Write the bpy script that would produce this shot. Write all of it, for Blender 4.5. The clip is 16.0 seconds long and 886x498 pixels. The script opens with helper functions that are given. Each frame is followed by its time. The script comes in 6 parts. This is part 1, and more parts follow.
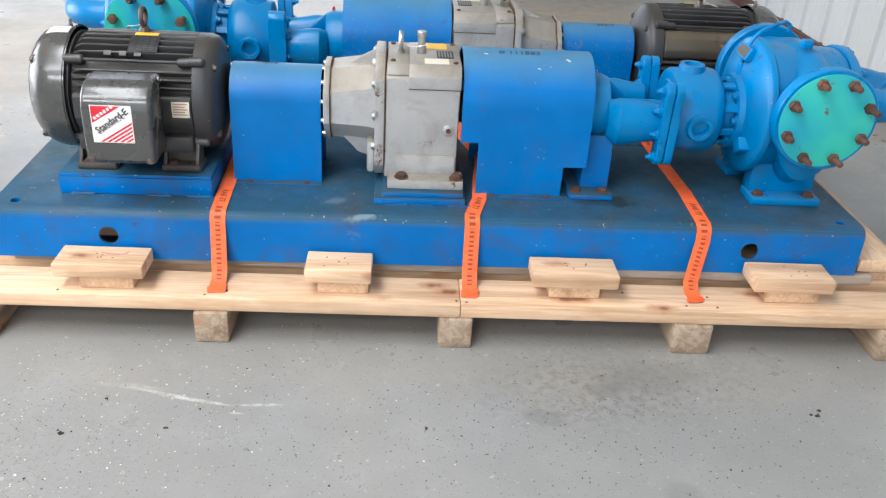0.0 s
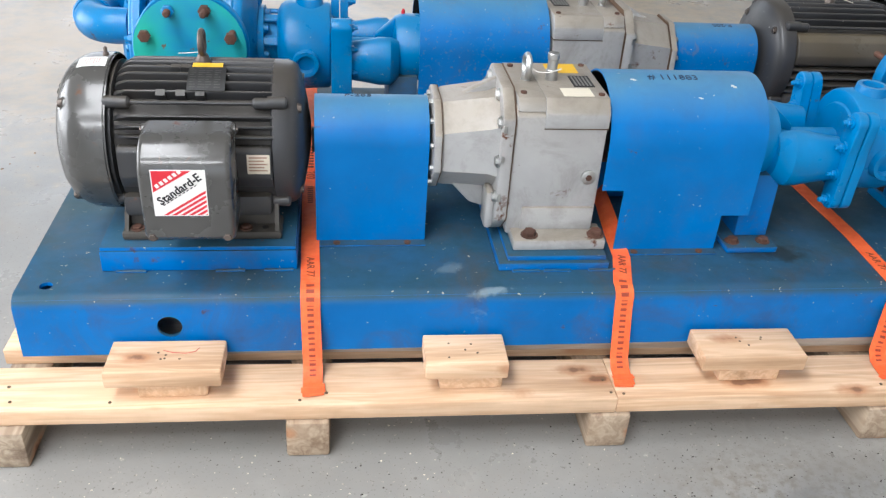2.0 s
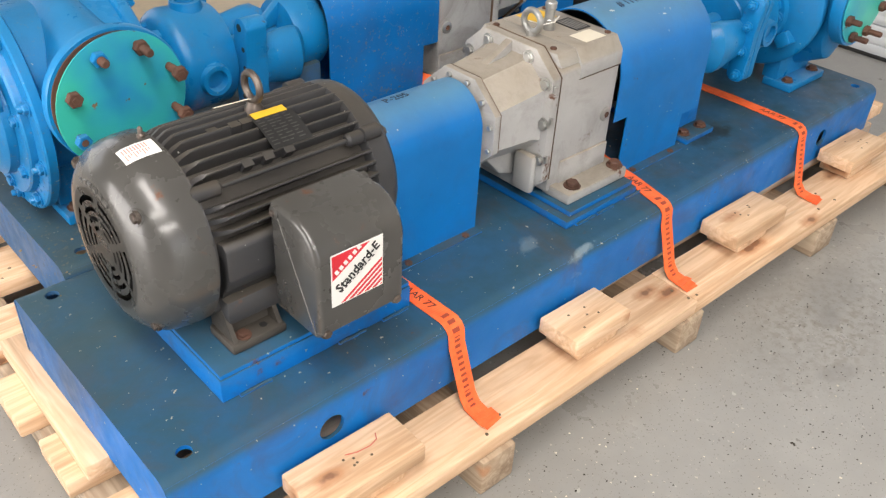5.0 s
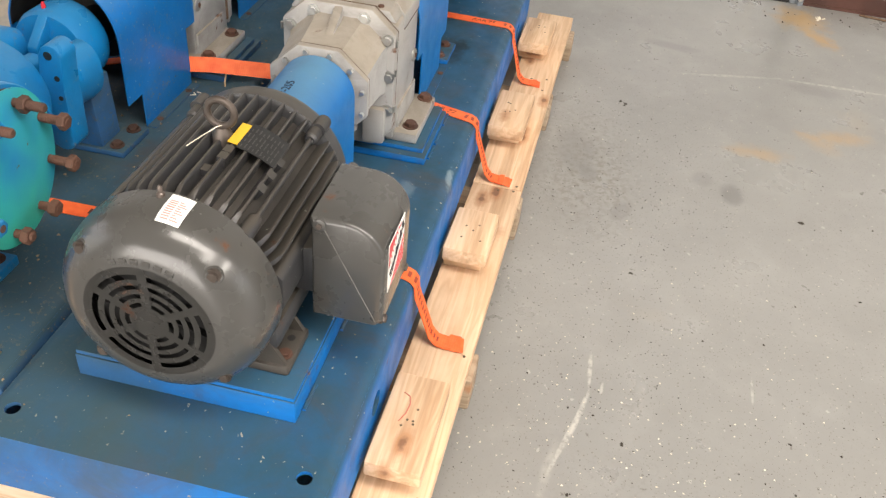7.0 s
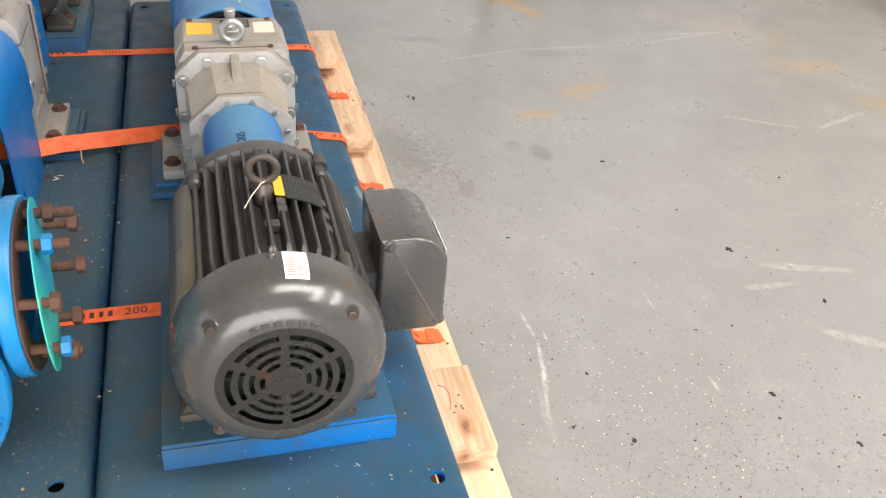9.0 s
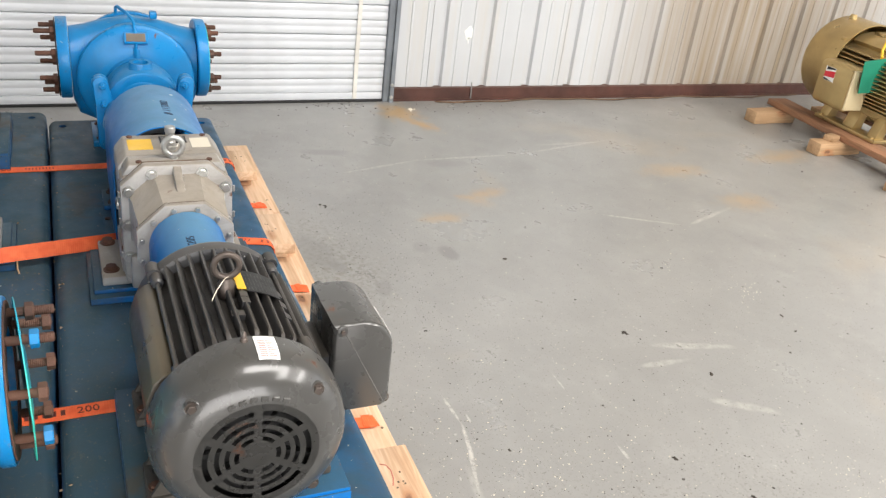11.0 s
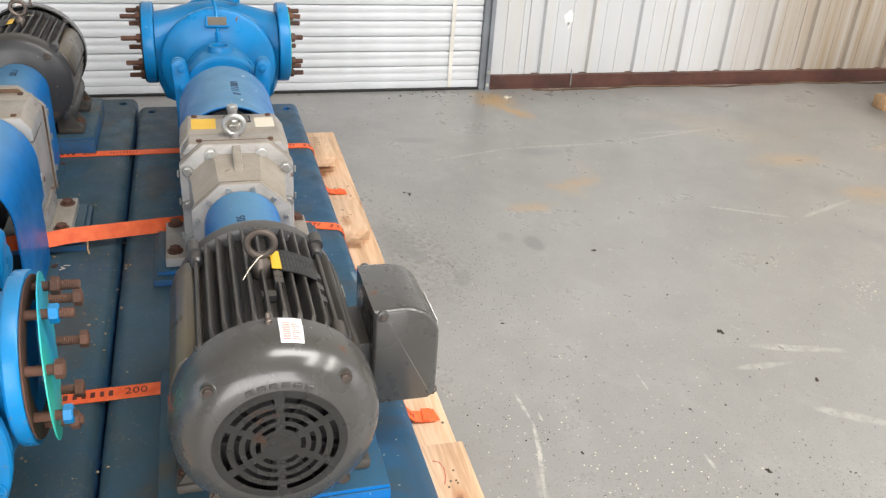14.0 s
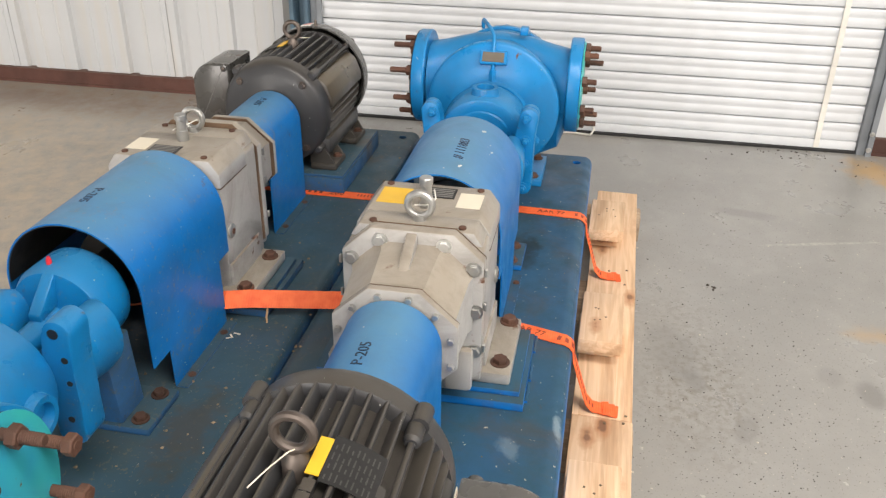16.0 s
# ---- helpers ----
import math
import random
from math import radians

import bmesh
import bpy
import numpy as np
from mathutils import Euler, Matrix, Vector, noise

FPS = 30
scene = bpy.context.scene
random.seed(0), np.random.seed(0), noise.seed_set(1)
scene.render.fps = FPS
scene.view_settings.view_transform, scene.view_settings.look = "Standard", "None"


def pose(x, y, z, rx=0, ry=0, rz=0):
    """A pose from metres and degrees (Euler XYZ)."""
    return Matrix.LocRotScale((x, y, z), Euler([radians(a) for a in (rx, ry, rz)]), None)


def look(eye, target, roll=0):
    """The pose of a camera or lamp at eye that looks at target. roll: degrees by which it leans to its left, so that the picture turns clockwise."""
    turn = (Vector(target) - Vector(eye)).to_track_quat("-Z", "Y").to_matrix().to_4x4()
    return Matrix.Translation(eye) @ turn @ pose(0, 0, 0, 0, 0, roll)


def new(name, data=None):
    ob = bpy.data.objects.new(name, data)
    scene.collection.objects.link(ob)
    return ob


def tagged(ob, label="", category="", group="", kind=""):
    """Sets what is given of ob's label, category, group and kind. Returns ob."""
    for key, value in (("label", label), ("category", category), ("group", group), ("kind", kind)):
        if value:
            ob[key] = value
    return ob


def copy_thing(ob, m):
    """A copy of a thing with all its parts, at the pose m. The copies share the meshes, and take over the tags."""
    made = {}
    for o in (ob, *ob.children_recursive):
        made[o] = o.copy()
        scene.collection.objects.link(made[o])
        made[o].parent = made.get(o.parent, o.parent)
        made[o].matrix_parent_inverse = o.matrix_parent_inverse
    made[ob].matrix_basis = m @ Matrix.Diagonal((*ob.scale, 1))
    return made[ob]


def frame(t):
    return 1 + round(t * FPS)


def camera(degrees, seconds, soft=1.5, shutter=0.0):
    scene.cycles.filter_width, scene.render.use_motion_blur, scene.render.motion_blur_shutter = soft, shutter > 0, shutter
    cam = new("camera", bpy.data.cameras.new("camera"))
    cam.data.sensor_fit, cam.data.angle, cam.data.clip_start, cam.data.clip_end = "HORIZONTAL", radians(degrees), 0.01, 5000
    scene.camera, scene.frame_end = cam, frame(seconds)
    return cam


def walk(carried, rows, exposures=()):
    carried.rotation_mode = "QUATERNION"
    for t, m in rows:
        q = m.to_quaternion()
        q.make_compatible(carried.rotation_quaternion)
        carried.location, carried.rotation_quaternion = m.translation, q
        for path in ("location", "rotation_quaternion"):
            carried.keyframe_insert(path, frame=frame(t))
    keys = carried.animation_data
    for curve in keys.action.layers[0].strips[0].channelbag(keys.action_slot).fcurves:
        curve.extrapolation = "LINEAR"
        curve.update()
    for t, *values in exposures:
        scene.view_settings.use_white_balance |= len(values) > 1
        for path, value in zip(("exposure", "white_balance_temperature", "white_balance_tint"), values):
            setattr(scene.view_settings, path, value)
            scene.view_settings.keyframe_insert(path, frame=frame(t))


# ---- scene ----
cam = camera(54.9, 16.0, 1.3)
PATH = [
    (0, (0.038, 0.03, 1.317), (0.169, 1.778, 0.354), 3.5),
    (0.5, (-0.057, 0.156, 1.325), (0.075, 1.899, 0.354), 2.4),
    (1, (-0.17, 0.273, 1.315), (0.014, 1.997, 0.319), 3.0),
    (1.5, (-0.24, 0.403, 1.3), (-0.038, 2.105, 0.269), 3.6),
    (2, (-0.35, 0.587, 1.303), (-0.101, 2.275, 0.26), 3.9),
    (2.5, (-0.512, 0.687, 1.301), (-0.089, 2.345, 0.266), 4.5),
    (3, (-0.746, 0.736, 1.31), (-0.149, 2.326, 0.253), 3.6),
    (3.5, (-0.875, 0.842, 1.297), (-0.143, 2.362, 0.223), 3.7),
    (3.7, (-0.916, 0.91, 1.291), (-0.14, 2.405, 0.214), 3.6),
    (5.8, (-1.428, 1.411, 1.363), (-0.093, 2.299, 0.168), 2.3),
    (6, (-1.448, 1.488, 1.376), (-0.075, 2.303, 0.172), 2.0),
    (6.5, (-1.524, 1.615, 1.395), (-0.045, 2.147, 0.158), 4.8),
    (7, (-1.696, 1.779, 1.408), (-0.14, 2.023, 0.176), 5.9),
    (7.5, (-1.765, 1.904, 1.404), (-0.187, 1.961, 0.176), 6.1),
    (8, (-1.726, 2.073, 1.384), (-0.154, 1.994, 0.15), 4.2),
    (8.5, (-1.734, 2.217, 1.388), (-0.183, 1.908, 0.164), 5.6),
    (9, (-1.811, 2.398, 1.43), (-0.259, 1.888, 0.276), 5.6),
    (9.5, (-1.846, 2.461, 1.446), (-0.294, 1.784, 0.381), 7.4),
    (10, (-1.873, 2.49, 1.466), (-0.287, 1.76, 0.49), 7.6),
    (10.2, (-1.874, 2.503, 1.471), (-0.284, 1.751, 0.519), 7.9),
    (12.3, (-2.15, 2.664, 1.489), (-0.542, 1.85, 0.622), 5.3),
    (12.5, (-2.16, 2.681, 1.487), (-0.557, 1.852, 0.627), 5.1),
    (13, (-2.138, 2.681, 1.474), (-0.536, 1.849, 0.612), 4.6),
    (13.5, (-2.029, 2.565, 1.449), (-0.39, 1.838, 0.562), 4.9),
    (14, (-1.899, 2.4, 1.41), (-0.214, 1.874, 0.471), 4.2),
    (14.5, (-1.753, 2.314, 1.388), (-0.034, 1.962, 0.428), 2.3),
    (15, (-1.555, 2.253, 1.373), (0.178, 2.109, 0.385), 0.7),
    (15.5, (-1.422, 2.169, 1.361), (0.323, 2.223, 0.385), 0.1),
    (16, (-1.297, 2.027, 1.345), (0.437, 2.352, 0.402), 0.7),
]
EXPOSURE = [(0, 0.42, 5980, 10), (2.5, 0.34, 6000, 11), (3.5, 0.26, 6300, 12), (6.5, 0.35, 6950, 13), (7.5, 0.37, 7000, 13), (8.5, 0.44, 6700, 12.5), (9.5, 0.46, 6650, 12), (10, 0.43, 6650, 12), (12.5, 0.34, 6400, 11), (14.5, 0.31, 6600, 12), (15.5, 0.37, 6800, 13), (16, 0.36, 6900, 13)]
walk(cam, [(t, look(eye, target, roll)) for t, eye, target, roll in PATH], EXPOSURE)

# ---- world, sun, lamps at assumed openings, exposure ----
world = bpy.data.worlds.new("world")
scene.world = world
world.use_nodes = True
sky = world.node_tree.nodes.new("ShaderNodeTexSky")
sky.sky_type, sky.sun_disc = "NISHITA", False
sky.sun_elevation, sky.sun_rotation = radians(48), radians(62)
world.node_tree.links.new(sky.outputs[0], world.node_tree.nodes["Background"].inputs[0])
world.node_tree.nodes["Background"].inputs[1].default_value = 0.12
sun = new("sun", bpy.data.lights.new("sun", "SUN"))
sun.data.energy, sun.data.angle, sun.data.color = 3.0, radians(0.5), (1.0, 0.95, 0.88)
sun.matrix_world = look((3.0, 1.6, 3.8), (0, 0, 0))


def opening_light(place, target, width, height, watts, tone):
    lamp = new("opening_light", bpy.data.lights.new("opening_light", "AREA"))
    lamp.data.shape, lamp.data.size, lamp.data.size_y = "RECTANGLE", width, height
    lamp.data.energy, lamp.data.color = watts, tone
    lamp.matrix_world = look(place, target)
    return lamp


# lamps at assumed doorways out of view, added to light the hall
opening_light((-6.95, 3.7, 1.9), (0, 3.7, 1.2), 6.2, 3.6, 440, (1.0, 0.965, 0.92))
opening_light((-1.5, -6.95, 1.9), (-1.5, 0, 1.2), 5.2, 3.6, 80, (1.0, 0.97, 0.93))
opening_light((-2.0, 8.95, 1.9), (-2.0, 0, 1.2), 5.0, 3.6, 65, (1.0, 0.95, 0.88))
# overhead lamps added at invented roof gaps to brighten floor and machine fronts
opening_light((-1.9, 0.9, 4.62), (-1.9, 0.9, 0), 1.2, 3.0, 155, (1.0, 0.97, 0.92))
opening_light((-2.9, -1.1, 4.62), (-2.9, -1.1, 0), 3.7, 1.0, 165, (1.0, 0.97, 0.92))
opening_light((-2.9, -4.3, 4.62), (-2.9, -4.3, 0), 5.0, 1.4, 420, (1.0, 0.97, 0.92))

# ---- materials ----


class Mat:
    """A small builder for one procedural material."""

    def __init__(self, name):
        self.m = bpy.data.materials.new(name)
        self.m.use_nodes = True
        self.t = self.m.node_tree
        self.b = self.t.nodes["Principled BSDF"]
        self.co = self.t.nodes.new("ShaderNodeTexCoord").outputs["Object"]

    def put(self, socket, value):
        if hasattr(value, "links"):
            self.t.links.new(value, socket)
        elif isinstance(value, tuple) and len(value) == 3:
            socket.default_value = (*value, 1.0)
        else:
            socket.default_value = value

    def set(self, **kw):
        for key, value in kw.items():
            self.put(self.b.inputs[key.replace("_", " ")], value)
        return self

    def noise(self, scale, detail=4.0, rough=0.55, stretch=None, co=None, warp=0.0):
        n = self.t.nodes.new("ShaderNodeTexNoise")
        n.inputs["Scale"].default_value, n.inputs["Detail"].default_value = scale, detail
        n.inputs["Roughness"].default_value, n.inputs["Distortion"].default_value = rough, warp
        src = co or self.co
        if stretch:
            mp = self.t.nodes.new("ShaderNodeMapping")
            mp.inputs["Scale"].default_value = stretch
            self.t.links.new(src, mp.inputs["Vector"])
            src = mp.outputs[0]
        self.t.links.new(src, n.inputs["Vector"])
        return n.outputs["Fac"]

    def ramp(self, fac, lo, hi, a=0.0, b=1.0):
        n = self.t.nodes.new("ShaderNodeMapRange")
        self.t.links.new(fac, n.inputs["Value"])
        for key, v in zip(("From Min", "From Max", "To Min", "To Max"), (lo, hi, a, b)):
            n.inputs[key].default_value = v
        return n.outputs[0]

    def math(self, op, a, b=0.0):
        n = self.t.nodes.new("ShaderNodeMath")
        n.operation, n.use_clamp = op, False
        self.put(n.inputs[0], a)
        self.put(n.inputs[1], b)
        return n.outputs[0]

    def mix(self, fac, a, b):
        n = self.t.nodes.new("ShaderNodeMix")
        n.data_type = "RGBA"
        self.put(n.inputs[0], fac)
        self.put(n.inputs[6], a)
        self.put(n.inputs[7], b)
        return n.outputs[2]

    def bump(self, height, strength=0.3, distance=0.002):
        n = self.t.nodes.new("ShaderNodeBump")
        n.inputs["Strength"].default_value, n.inputs["Distance"].default_value = strength, distance
        self.t.links.new(height, n.inputs["Height"])
        self.t.links.new(n.outputs[0], self.b.inputs["Normal"])
        return self

    def up(self):
        g = self.t.nodes.new("ShaderNodeNewGeometry")
        x = self.t.nodes.new("ShaderNodeSeparateXYZ")
        self.t.links.new(g.outputs["Normal"], x.inputs[0])
        return x.outputs["Z"]

    def world_co(self):
        return self.t.nodes.new("ShaderNodeNewGeometry").outputs["Position"]

    def rnd(self):
        return self.t.nodes.new("ShaderNodeObjectInfo").outputs["Random"]


def paint(name, col, rough=0.35, spec=0.5, blots=(), chips=0.0, chip_col=(0.55, 0.55, 0.5), dust=0.0, dust_col=(0.16, 0.17, 0.16), rust=0.0, var=0.12, bump=0.15, grain=60, metal=0.0, mud=0.0, grime=0.0, coat=0.0, low=0.55, slope=0.45):
    """Paint with cloudy tone, dust that settles on upward faces, rust, chips, splashed mud and brown grime."""
    m = Mat(name)
    n1 = m.noise(5.0, 5)
    dark = tuple(c * (1 - var * 2) for c in col)
    lite = tuple(min(1, c * (1 + var)) for c in col)
    c = m.mix(m.ramp(n1, 0.3, 0.7), dark, lite)
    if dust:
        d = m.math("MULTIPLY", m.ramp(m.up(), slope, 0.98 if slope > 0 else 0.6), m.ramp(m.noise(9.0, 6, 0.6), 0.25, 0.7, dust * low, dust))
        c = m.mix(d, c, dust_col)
    r = m.ramp(m.noise(18, 4), 0.3, 0.75, rough * 0.8, min(1, rough * 1.35))
    if grime:
        mask = m.math("MULTIPLY", m.ramp(m.noise(6.5, 7, 0.7, warp=0.7), 0.48, 0.72), grime)
        c = m.mix(mask, c, (0.075, 0.058, 0.040))
        r = m.math("MAXIMUM", r, m.math("MULTIPLY", mask, 0.9))
    if rust:
        mask = m.ramp(m.noise(14, 7, 0.65, warp=0.4), 0.68 - rust * 0.12, 0.74 - rust * 0.12)
        c = m.mix(mask, c, (0.11, 0.045, 0.022))
        r = m.math("MAXIMUM", r, m.math("MULTIPLY", mask, 0.8))
    if chips:
        mask = m.ramp(m.noise(95, 3, 0.5), 0.74 - chips * 0.08, 0.77 - chips * 0.08)
        c = m.mix(mask, c, chip_col)
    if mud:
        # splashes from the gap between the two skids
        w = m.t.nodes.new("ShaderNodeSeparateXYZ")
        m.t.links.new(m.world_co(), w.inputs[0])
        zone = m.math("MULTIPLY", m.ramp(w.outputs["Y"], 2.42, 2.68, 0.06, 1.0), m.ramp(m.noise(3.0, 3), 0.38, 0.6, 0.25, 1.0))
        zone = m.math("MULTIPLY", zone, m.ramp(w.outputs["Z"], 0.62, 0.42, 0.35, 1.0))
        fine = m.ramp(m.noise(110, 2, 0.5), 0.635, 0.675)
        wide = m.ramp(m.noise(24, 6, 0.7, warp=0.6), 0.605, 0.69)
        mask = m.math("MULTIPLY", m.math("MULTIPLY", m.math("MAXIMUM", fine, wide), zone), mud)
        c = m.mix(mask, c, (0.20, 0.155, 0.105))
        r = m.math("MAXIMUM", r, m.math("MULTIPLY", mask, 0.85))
        # a teal-grey film that sets in before the gap and covers the far deck
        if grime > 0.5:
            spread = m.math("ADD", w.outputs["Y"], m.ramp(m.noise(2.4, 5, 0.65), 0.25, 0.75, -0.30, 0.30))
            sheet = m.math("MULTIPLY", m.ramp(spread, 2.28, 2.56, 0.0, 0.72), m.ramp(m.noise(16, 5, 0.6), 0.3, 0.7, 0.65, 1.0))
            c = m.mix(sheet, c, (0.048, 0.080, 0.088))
    for x, y, rx, ry, turn, tone, strength in blots:
        mp = m.t.nodes.new("ShaderNodeMapping")
        mp.vector_type = "TEXTURE"
        mp.inputs["Location"].default_value = (x, y, 0)
        mp.inputs["Rotation"].default_value = (0, 0, radians(turn))
        mp.inputs["Scale"].default_value = (rx, ry, 50)
        m.t.links.new(m.co, mp.inputs["Vector"])
        ln = m.t.nodes.new("ShaderNodeVectorMath")
        ln.operation = "LENGTH"
        m.t.links.new(mp.outputs[0], ln.inputs[0])
        d = m.math("ADD", ln.outputs["Value"], m.ramp(m.noise(26, 5, 0.65), 0.2, 0.8, -0.7, 0.7))
        c = m.mix(m.math("MULTIPLY", m.ramp(d, 1.0, 0.4), strength), c, tone)
    m.set(Base_Color=c, Roughness=r, Metallic=metal, Specular_IOR_Level=spec)
    if coat:
        m.set(Coat_Weight=coat, Coat_Roughness=0.08)
    m.bump(m.noise(grain, 5, 0.6), bump, 0.0015)
    return m.m


def plain_metal(name, col, rough, metal=1.0, bump=0.3, grain=120, var=0.25):
    return paint(name, col, rough, var=var, bump=bump, grain=grain, metal=metal)


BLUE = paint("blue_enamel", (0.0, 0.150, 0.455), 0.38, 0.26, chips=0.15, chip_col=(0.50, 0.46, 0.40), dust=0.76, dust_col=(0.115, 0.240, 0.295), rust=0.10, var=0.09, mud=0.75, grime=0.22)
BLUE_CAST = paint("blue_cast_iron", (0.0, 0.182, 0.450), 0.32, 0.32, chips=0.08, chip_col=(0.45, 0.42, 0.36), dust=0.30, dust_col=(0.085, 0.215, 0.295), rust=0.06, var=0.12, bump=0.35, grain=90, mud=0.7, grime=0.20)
CHALK, OIL = (0.34, 0.42, 0.46), (0.018, 0.022, 0.022)
DECK_MARKS = (
    (-0.205, -0.282, 0.045, 0.010, 8, CHALK, 0.4),
    (-0.285, -0.20, 0.035, 0.02, 30, CHALK, 0.2),
    (0.50, -0.150, 0.075, 0.045, 0, OIL, 0.75),
    (0.42, -0.165, 0.06, 0.03, 0, OIL, 0.5),
    (-0.90, 0.17, 0.05, 0.07, 0, (0.09, 0.07, 0.045), 0.6),
    (0.46, 0.21, 0.16, 0.06, 0, (0.07, 0.06, 0.045), 0.6),
)
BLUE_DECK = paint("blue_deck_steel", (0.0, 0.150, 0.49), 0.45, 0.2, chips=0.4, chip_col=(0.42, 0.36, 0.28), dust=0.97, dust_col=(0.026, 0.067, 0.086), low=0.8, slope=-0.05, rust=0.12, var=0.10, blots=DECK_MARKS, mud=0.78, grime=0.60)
GREY_MOTOR = paint("dark_grey_motor_enamel", (0.039, 0.040, 0.043), 0.42, 0.38, chips=0.1, dust=0.75, dust_col=(0.072, 0.061, 0.046), rust=0.15, var=0.12, bump=0.12, grime=0.35, coat=0.08, slope=0.5)
GREY_PANEL = paint("dusty_grey_panel", (0.040, 0.037, 0.033), 0.33, dust=0.9, dust_col=(0.125, 0.100, 0.062), rust=0.1, var=0.15, bump=0.2, grime=0.4, slope=-0.1)
GREASY = paint("greasy_brown_casting", (0.055, 0.048, 0.040), 0.6, var=0.3, bump=0.4)
GREY_COVER = paint("glossy_grey_enamel", (0.058, 0.057, 0.054), 0.27, dust=0.22, dust_col=(0.088, 0.080, 0.066), rust=0.22, var=0.06, bump=0.05, grime=0.05, coat=0.3)
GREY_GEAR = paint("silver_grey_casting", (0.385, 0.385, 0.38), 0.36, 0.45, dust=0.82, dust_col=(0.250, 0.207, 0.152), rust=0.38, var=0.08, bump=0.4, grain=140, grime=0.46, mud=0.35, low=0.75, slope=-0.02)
RUST = paint("rusty_steel", (0.10, 0.045, 0.028), 0.75, var=0.35, bump=0.7, grain=220)
SEAM = paint("brown_seam", (0.14, 0.085, 0.05), 0.85, var=0.3, bump=0.4, grain=200)
DULL = plain_metal("dull_steel", (0.14, 0.115, 0.10), 0.45, 0.7)
ZINC = plain_metal("zinc_bolt", (0.55, 0.55, 0.53), 0.38, 0.9)
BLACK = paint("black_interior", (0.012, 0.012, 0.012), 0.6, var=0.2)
WHITE = paint("white_label", (0.78, 0.77, 0.74), 0.45, var=0.04, bump=0.02)
RED = paint("red_print", (0.62, 0.02, 0.035), 0.4, var=0.05, bump=0.02)
INK = paint("black_ink", (0.012, 0.012, 0.014), 0.5, var=0.1, bump=0.02)
YELLOW = paint("yellow_label", (0.75, 0.45, 0.03), 0.45, var=0.08, bump=0.02)
CREAM = paint("cream_label", (0.68, 0.62, 0.5), 0.5, var=0.06, bump=0.02)
TAN_PLATE = plain_metal("worn_plate", (0.11, 0.095, 0.075), 0.5, 0.5)
PLATE = plain_metal("etched_plate", (0.03, 0.03, 0.03), 0.45, 0.3)
SILVER_INK = plain_metal("plate_print", (0.34, 0.33, 0.31), 0.45, 0.5)
PALE_EDGE = paint("scuffed_edge", (0.16, 0.155, 0.145), 0.5, var=0.25, bump=0.1)
FADED_BROWN = paint("faded_brown_print", (0.36, 0.22, 0.16), 0.6, var=0.15, bump=0.02)
PLATE_PRINT = plain_metal("worn_plate_print", (0.10, 0.098, 0.092), 0.5, 0.4)
NAIL = plain_metal("nail_head", (0.16, 0.115, 0.07), 0.5, 0.5)
CHIP = paint("bare_chip", (0.55, 0.56, 0.55), 0.6, var=0.15, bump=0.2)
MARKER = paint("faded_marker", (0.016, 0.035, 0.080), 0.5, var=0.3, bump=0.02)
PINK = paint("faded_red_print", (0.62, 0.28, 0.25), 0.5, var=0.1, bump=0.02)
STRAP_FADED = paint("faded_strap_print", (0.31, 0.046, 0.020), 0.6, var=0.15, bump=0.02)
CRAYON = paint("red_crayon", (0.60, 0.16, 0.11), 0.7, var=0.2, bump=0.2)
STRAP_INK = paint("brown_strap_print", (0.10, 0.016, 0.010), 0.6, var=0.1, bump=0.02)
BROWN = paint("brown_primer_steel", (0.085, 0.032, 0.022), 0.6, dust=0.35, dust_col=(0.2, 0.14, 0.1), var=0.2, bump=0.4)


def wall_material():
    m = Mat("white_wall_sheet")
    co = m.world_co()
    x = m.t.nodes.new("ShaderNodeSeparateXYZ")
    m.t.links.new(co, x.inputs[0])
    streak = m.noise(2.2, 5, 0.6, (1.0, 9.0, 0.35), co)
    c = m.mix(m.ramp(m.noise(1.2, 4, 0.5, None, co), 0.3, 0.7), (0.46, 0.475, 0.485), (0.54, 0.55, 0.555))
    c = m.mix(m.ramp(streak, 0.5, 0.8, 0, 0.4), c, (0.52, 0.44, 0.32))
    # brown wall stain, stretched southward to paint in the shade on the wall there
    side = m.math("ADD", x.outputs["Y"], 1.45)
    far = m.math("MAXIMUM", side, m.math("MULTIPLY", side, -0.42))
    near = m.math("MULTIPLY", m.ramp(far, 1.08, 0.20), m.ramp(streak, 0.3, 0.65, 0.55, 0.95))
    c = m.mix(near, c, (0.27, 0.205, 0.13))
    m.set(Base_Color=c, Roughness=0.4)
    m.bump(m.noise(8, 4), 0.05, 0.002)
    return m.m


WALL = wall_material()
GALV = paint("white_door_slat", (0.61, 0.63, 0.65), 0.35, var=0.05, bump=0.05, grain=12)
STEEL_BLUE = paint("blue_grey_column", (0.09, 0.15, 0.2), 0.5, var=0.15)
GOLD = paint("gold_motor_enamel", (0.50, 0.365, 0.165), 0.34, metal=0.70, dust=0.20, dust_col=(0.42, 0.33, 0.18), var=0.12, bump=0.25)
# paler gold that puts the light on the box lid into its colour
GOLD_LIT = paint("pale_gold_lid", (0.62, 0.52, 0.32), 0.42, var=0.06, bump=0.1)
GREEN_CARD = paint("green_card", (0.01, 0.2, 0.12), 0.5, var=0.08, bump=0.05)
CEIL = paint("roof_sheet", (0.19, 0.19, 0.185), 0.6, var=0.05)
RAIL = paint("grey_rail", (0.2, 0.22, 0.24), 0.45, var=0.15)
CORD = paint("white_cord", (0.7, 0.68, 0.62), 0.7, var=0.1)


